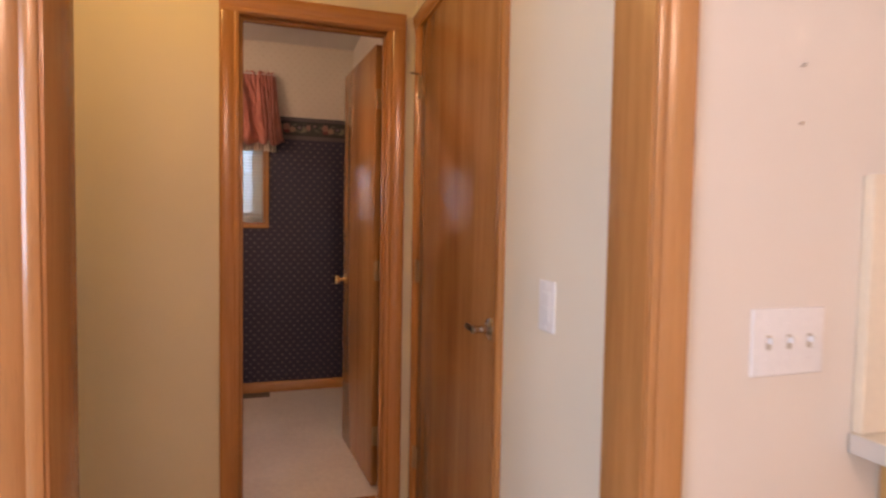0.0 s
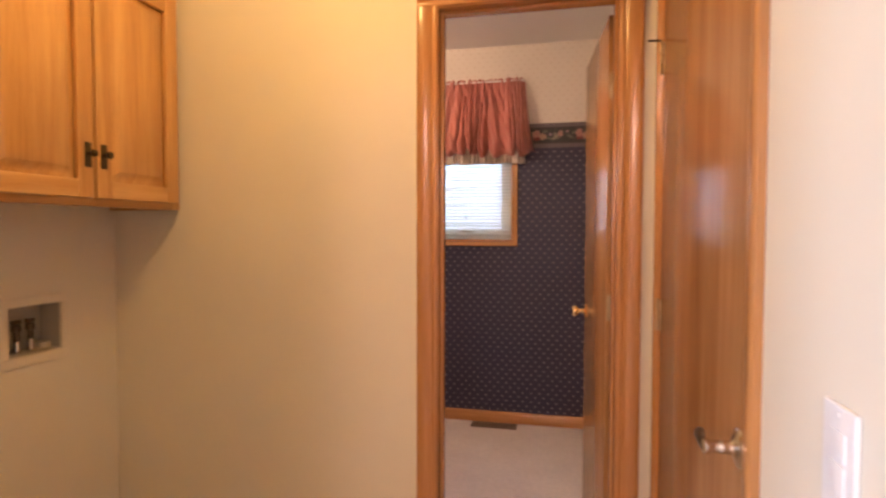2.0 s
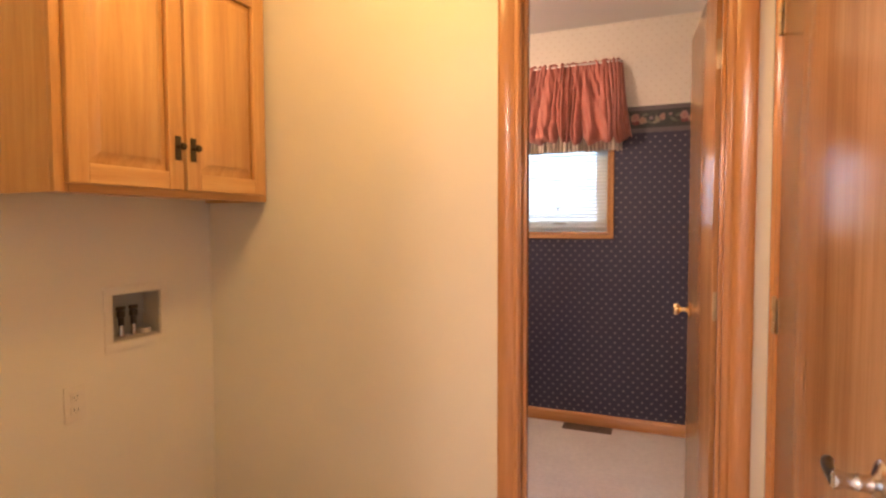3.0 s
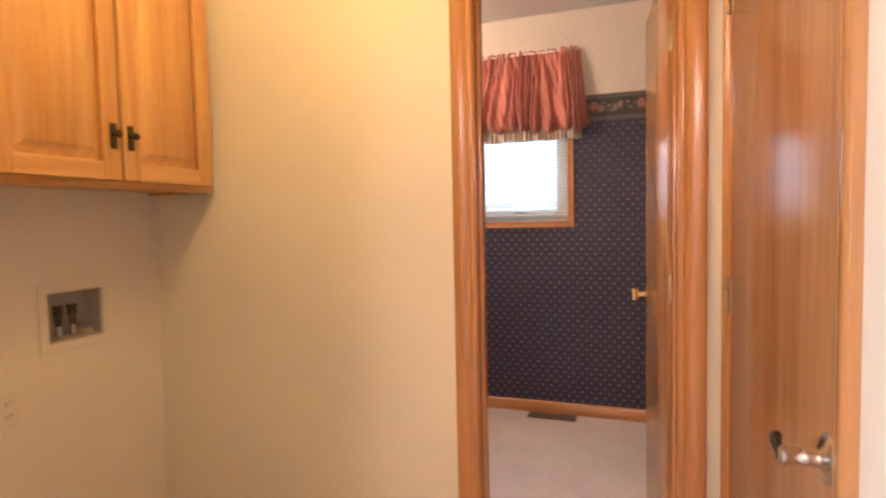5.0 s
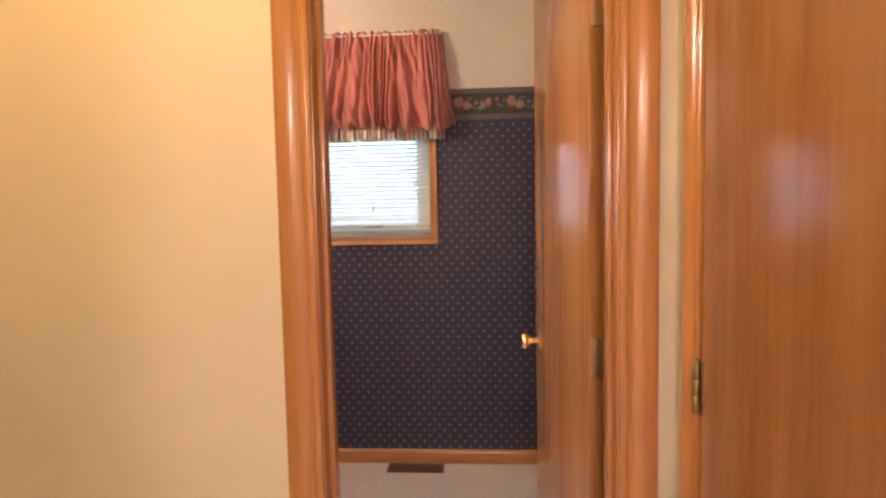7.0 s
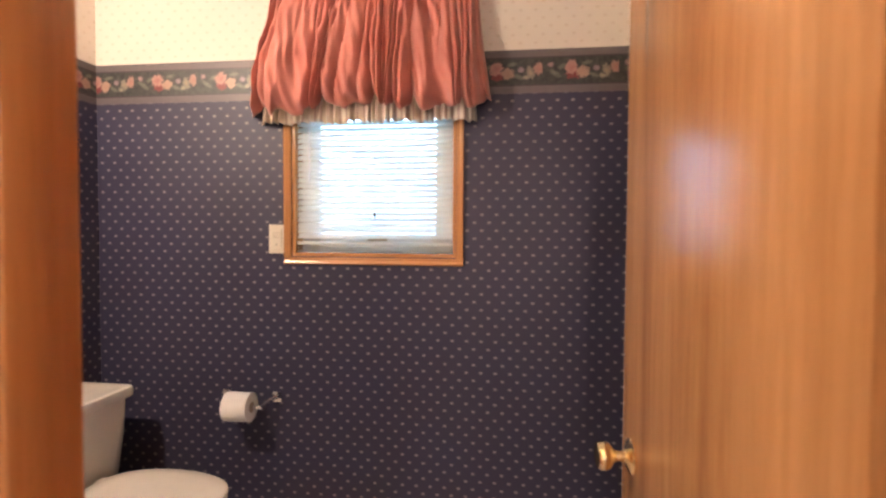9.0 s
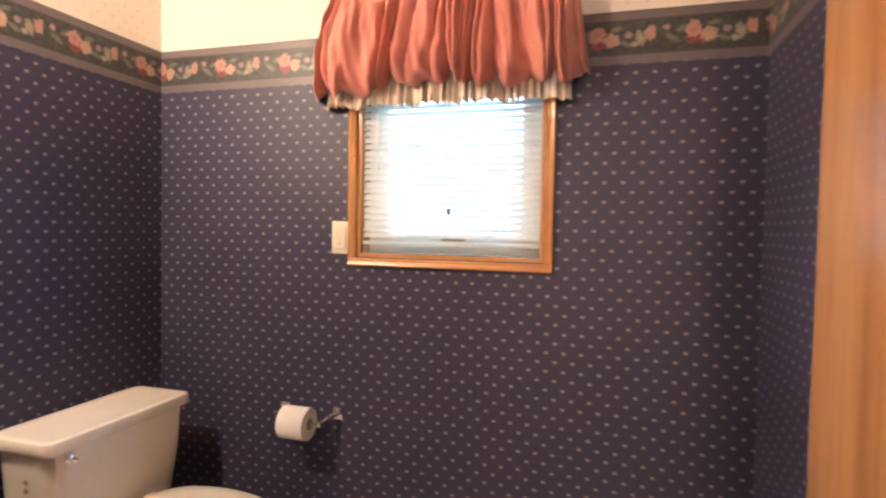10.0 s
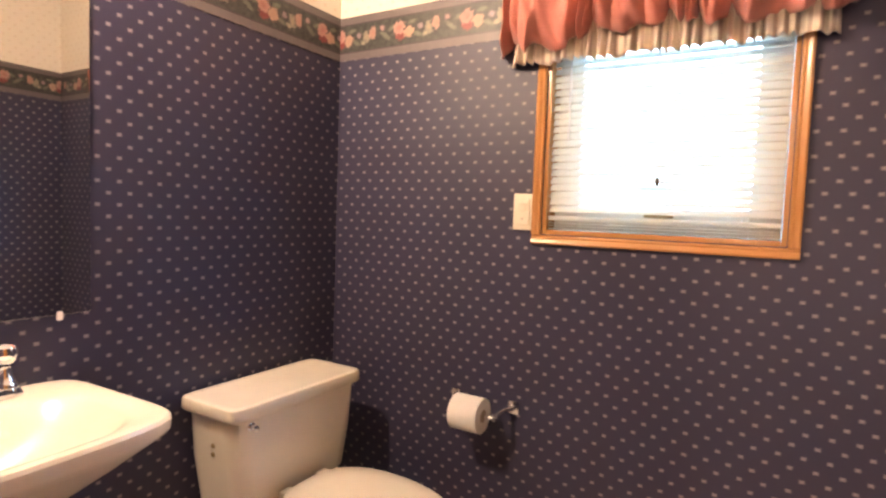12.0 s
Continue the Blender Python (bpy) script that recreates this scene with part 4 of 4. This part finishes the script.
# ---- toilet ----
toilet = thing("toilet", "biscuit two-piece toilet with a closed lid", "toilet")
TY, TB = 3.098, BX0 + 0.030
tc = TB + 0.115
tank = part("tank", loft([oval(tc, TY, 0.085, 0.205, 0.385, 8), oval(tc, TY, 0.094, 0.225, 0.40, 8), oval(tc, TY, 0.104, 0.245, 0.55, 9), oval(tc, TY, 0.108, 0.252, 0.680, 9)]), BISCUIT, toilet)
lid = part("tank_lid", loft([oval(tc, TY, 0.111, 0.255, 0.6815, 14, 96), oval(tc, TY, 0.120, 0.265, 0.684, 14, 96), oval(tc, TY, 0.122, 0.268, 0.690, 14, 96), oval(tc, TY, 0.122, 0.268, 0.713, 14, 96), oval(tc, TY, 0.1195, 0.2655, 0.720, 14, 96), oval(tc, TY, 0.114, 0.260, 0.7225, 14, 96), oval(tc, TY, 0.098, 0.240, 0.7205, 12, 96), oval(tc, TY, 0.04, 0.15, 0.7195, 6, 96)]), BISCUIT, toilet)
part("flush_lever", lathe([(0, 0), (0.013, 0), (0.013, 0.005), (0.008, 0.008), (0.008, 0.014), (0.011, 0.018), (0.009, 0.024), (0, 0.026)], pose(tc + 0.105, TY - 0.198, 0.660, 0, 90, 0), 18), CHROME, toilet, "chrome flush lever")
# two small brown discs for the dark marks on the tank side
for z in (0.60, 0.575):
    part("side_mark", lathe([(0, 0), (0.008, 0), (0.006, 0.003), (0, 0.004)], pose(tc + 0.012, TY - 0.2475, z, 90, 0, 0), 12), OLDBRASS, toilet)
bc = TB + 0.480
part("bowl", loft([oval(bc - 0.10, TY, 0.20, 0.105, 0.0, 4), oval(bc - 0.10, TY, 0.20, 0.105, 0.03, 4), oval(bc - 0.11, TY, 0.17, 0.09, 0.09, 3), oval(bc - 0.08, TY, 0.18, 0.10, 0.18, 2.6), oval(bc - 0.03, TY, 0.215, 0.145, 0.2940, 2.4, egg=0.05), oval(bc - 0.01, TY, 0.235, 0.178, 0.3640, 2.4, egg=0.08), oval(bc - 0.01, TY, 0.240, 0.182, 0.3890, 2.4, egg=0.08), oval(bc - 0.01, TY, 0.230, 0.172, 0.3980, 2.4, egg=0.08)]), BISCUIT, toilet)
part("deck", loft([oval(tc + 0.03, TY, 0.13, 0.12, 0.26, 5), oval(tc + 0.03, TY, 0.135, 0.165, 0.3440, 6), oval(tc + 0.03, TY, 0.135, 0.185, 0.3890, 6), oval(tc + 0.03, TY, 0.13, 0.18, 0.3985, 6)]), BISCUIT, toilet)
part("seat", loft([oval(bc + 0.005, TY, 0.235, 0.182, 0.3995, 2.5, egg=0.10), oval(bc + 0.005, TY, 0.242, 0.188, 0.4050, 2.5, egg=0.10), oval(bc + 0.005, TY, 0.238, 0.184, 0.4160, 2.5, egg=0.10)]), BISCUIT_SEAT, toilet)
part("seat_lid", loft([oval(bc, TY, 0.240, 0.186, 0.4175, 2.6, egg=0.10), oval(bc, TY, 0.247, 0.192, 0.4230, 2.6, egg=0.10), oval(bc, TY, 0.246, 0.191, 0.4320, 2.6, egg=0.10), oval(bc, TY, 0.232, 0.178, 0.4410, 2.6, egg=0.10), oval(bc, TY, 0.17, 0.13, 0.4460, 2.4, egg=0.10), oval(bc, TY, 0.08, 0.06, 0.4475, 2.2, egg=0.10)]), BISCUIT_SEAT, toilet)
for y in (-0.075, 0.075):
    part("seat_hinge", box((bc - 0.255, TY + y - 0.022, 0.4000), (bc - 0.215, TY + y + 0.022, 0.4340), 0.006, 3), BISCUIT_SEAT, toilet)
part("water_supply", tube([(TB + 0.10, TY - 0.16, 0.386), (TB + 0.10, TY - 0.17, 0.26), (TB + 0.04, TY - 0.18, 0.17), (TB - 0.015, TY - 0.18, 0.16)], 0.006), CHROME, toilet)

# ---- pedestal basin ----
SY, SC, SH = 2.270, BX0 + 0.225, 0.294
basin = thing("pedestal_sink", "biscuit pedestal basin with a wide square rim", "sink")
part("bowl", loft([
    oval(SC - 0.04, SY, 0.11, 0.11, 0.650, 3, 64), oval(SC - 0.03, SY, 0.14, 0.16, 0.685, 3.2, 64), oval(SC - 0.015, SY, 0.185, 0.235, 0.745, 4.5, 64, bow=0.04), oval(SC - 0.004, SY, 0.205, 0.272, 0.785, 7, 64, bow=0.09),
    oval(SC - 0.001, SY, 0.214, SH - 0.008, 0.800, 8, 64, bow=0.10, flare=0.025), oval(SC, SY, 0.220, SH, 0.812, 8, 64, bow=0.10, flare=0.025), oval(SC, SY, 0.222, SH + 0.001, 0.832, 8, 64, bow=0.10, flare=0.025), oval(SC, SY, 0.218, SH - 0.004, 0.839, 8, 64, bow=0.10, flare=0.025), oval(SC, SY, 0.208, SH - 0.014, 0.840, 7.5, 64, bow=0.10, flare=0.025),
    oval(SC + 0.040, SY, 0.160, SH - 0.040, 0.837, 4.0, 64, bow=0.06), oval(SC + 0.040, SY, 0.150, SH - 0.055, 0.828, 3.4, 64, bow=0.05), oval(SC + 0.038, SY, 0.128, SH - 0.090, 0.785, 2.8, 64), oval(SC + 0.034, SY, 0.095, 0.135, 0.740, 2.4, 64), oval(SC + 0.03, SY, 0.05, 0.06, 0.716, 2.1, 64), oval(SC + 0.03, SY, 0.022, 0.022, 0.712, 2, 64)]), BISCUIT, basin)
part("pedestal", loft([oval(SC - 0.06, SY, 0.10, 0.115, 0.0, 4), oval(SC - 0.06, SY, 0.10, 0.115, 0.04, 4), oval(SC - 0.06, SY, 0.075, 0.080, 0.12, 3), oval(SC - 0.06, SY, 0.070, 0.075, 0.40, 3), oval(SC - 0.05, SY, 0.085, 0.090, 0.58, 3), oval(SC - 0.04, SY, 0.11, 0.11, 0.651, 3)]), BISCUIT, basin)
part("drain", lathe([(0, 0), (0.021, 0), (0.020, 0.003), (0.012, 0.0035), (0, 0.002)], pose(SC + 0.03, SY, 0.7115), 20), CHROME, basin)
ovf = part("overflow_slot", box((SC - 0.096, SY - 0.020, 0.793), (SC - 0.082, SY + 0.020, 0.801), 0.003), SLOT, basin)

faucet = thing("faucet", "chrome two-handle faucet with round clear knobs", "faucet", (BX0 + 0.060, SY, 0.8395))
part("base_plate", loft([oval(0, 0, 0.029, 0.160, 0.0, 5), oval(0, 0, 0.030, 0.162, 0.006, 5), oval(0, 0, 0.026, 0.156, 0.020, 5), oval(0, 0, 0.020, 0.150, 0.024, 5)]), CHROME, faucet)
part("spout", tube([(0, 0, 0.02), (0.005, 0, 0.05), (0.03, 0, 0.068), (0.07, 0, 0.066), (0.105, 0, 0.055), (0.108, 0, 0.046)], [0.018, 0.016, 0.013, 0.011, 0.011, 0.011], 14), CHROME, faucet)
for y in (-0.132, 0.132):
    hd = part("handle", lathe([(0, 0.022), (0.027, 0.022), (0.027, 0.027), (0.022, 0.034), (0.016, 0.048), (0.013, 0.060), (0.013, 0.066), (0.019, 0.070), (0, 0.071)], pose(0, y, 0), 24), CHROME, faucet)
    part("handle_knob", lathe([(0, 0.0715), (0.017, 0.073), (0.025, 0.083), (0.027, 0.096), (0.023, 0.109), (0.014, 0.115), (0, 0.116)], pose(0, y, 0), 16), CHROME, hd)

mirror = thing("mirror", "frameless wall mirror held by small clips", "mirror")
part("glass", box((BX0 + 0.001, 1.900, 0.993), (BX0 + 0.006, 2.605, 1.960), 0.0008), MIRROR, mirror, smooth=False)
for y in (2.03, 2.535):
    part("clip", box((BX0 + 0.001, y - 0.006, 0.980), (BX0 + 0.010, y + 0.006, 1.001), 0.002), WHITE, mirror)

vanity = thing("vanity_light", "brass wall light with frosted globes above the mirror", "wall light", (BX0, 2.25, 2.16))
part("backplate", box((0.0005, -0.22, -0.05), (0.02, 0.22, 0.05), 0.006, 3), BRASS, vanity)
for y in (-0.14, 0, 0.14):
    part("socket", lathe([(0, 0), (0.028, 0), (0.026, 0.04), (0, 0.041)], pose(0.0205, y, 0, 0, 90, 0), 18), BRASS, vanity)
    g = part("globe", lathe([(0, 0.042)] + [(0.05 * math.sin(a), 0.092 - 0.05 * math.cos(a)) for a in (0.3, 0.7, 1.1, 1.57, 2.0, 2.5, 2.9)] + [(0, 0.142)], pose(0.0205, y, 0, 0, 90, 0), 24), BULB, vanity)
    g.visible_shadow = False

# ---- paper holder ----
holder = thing("toilet_paper_holder", "chrome wall holder with a spring roller", "paper holder")
for x in (-0.962, -0.752):
    ps = part("post", box((x - 0.018, BY - 0.008, 0.634), (x + 0.018, BY - 0.0005, 0.676), 0.003), CHROME, holder)
    part("arm", tube([(x, BY - 0.008, 0.655), (x + (0.012 if x < -0.85 else -0.022), BY - 0.040, 0.650), (x + (0.022 if x < -0.85 else -0.036), BY - 0.084, 0.634)], [0.010, 0.008, 0.010], 12), CHROME, ps)
part("roller", tube([(-0.942, BY - 0.084, 0.634), (-0.788, BY - 0.084, 0.634)], 0.007, 12), CHROME, holder)
rollp = thing("toilet_paper_roll", "nearly full white toilet paper roll on the holder", "toilet paper", (-0.922, BY - 0.084, 0.634))
part("paper", lathe([(0.021, 0), (0.055, 0.0005), (0.056, 0.003), (0.056, 0.098), (0.055, 0.1005), (0.021, 0.101), (0.021, 0.05), (0.021, 0.0)][:6], pose(0, 0, 0, 0, 90, 0), 40), TISSUE, rollp)
part("core", lathe([(0.0072, -0.0006), (0.0205, -0.0008), (0.0205, 0.1018), (0.0072, 0.1016)], pose(0, 0, 0, 0, 90, 0), 28), CARD, rollp)

# ---- floor register ----
vent = thing("floor_vent", "brown metal floor register in the carpet", "floor vent", (-0.151, 3.432, 0.0))
fr = bmesh.new()
for lo, hi in (((-0.150, -0.050), (0.150, -0.036)), ((-0.150, 0.036), (0.150, 0.050)), ((-0.150, -0.0355), (-0.134, 0.0355)), ((0.134, -0.0355), (0.150, 0.0355)), ((-0.1335, -0.004), (0.1335, 0.004))):
    add_box(fr, (lo[0], lo[1], 0.0005), (hi[0], hi[1], 0.006), 0.0015)
part("frame", fr, VENTBROWN, vent)
# flat dark sheet under the louvers, in place of the shaded duct opening
part("duct", box((-0.1335, -0.0355, 0.0004), (0.1335, 0.0355, 0.0012)), SLOT, vent, smooth=False)
lv = box((-0.002, -0.0155, 0.0015), (0.002, 0.0155, 0.005), 0.0005)
l0 = part("louver", lv, VENTBROWN, vent)
l0.location = (-0.126, -0.0198, 0)
for r in (0, 1):
    for k in range(28):
        if r or k:
            o = new("louver", l0.data)
            o.parent = vent
            o.location = (-0.126 + 0.00933 * k, (-0.0198, 0.0198)[r], 0)
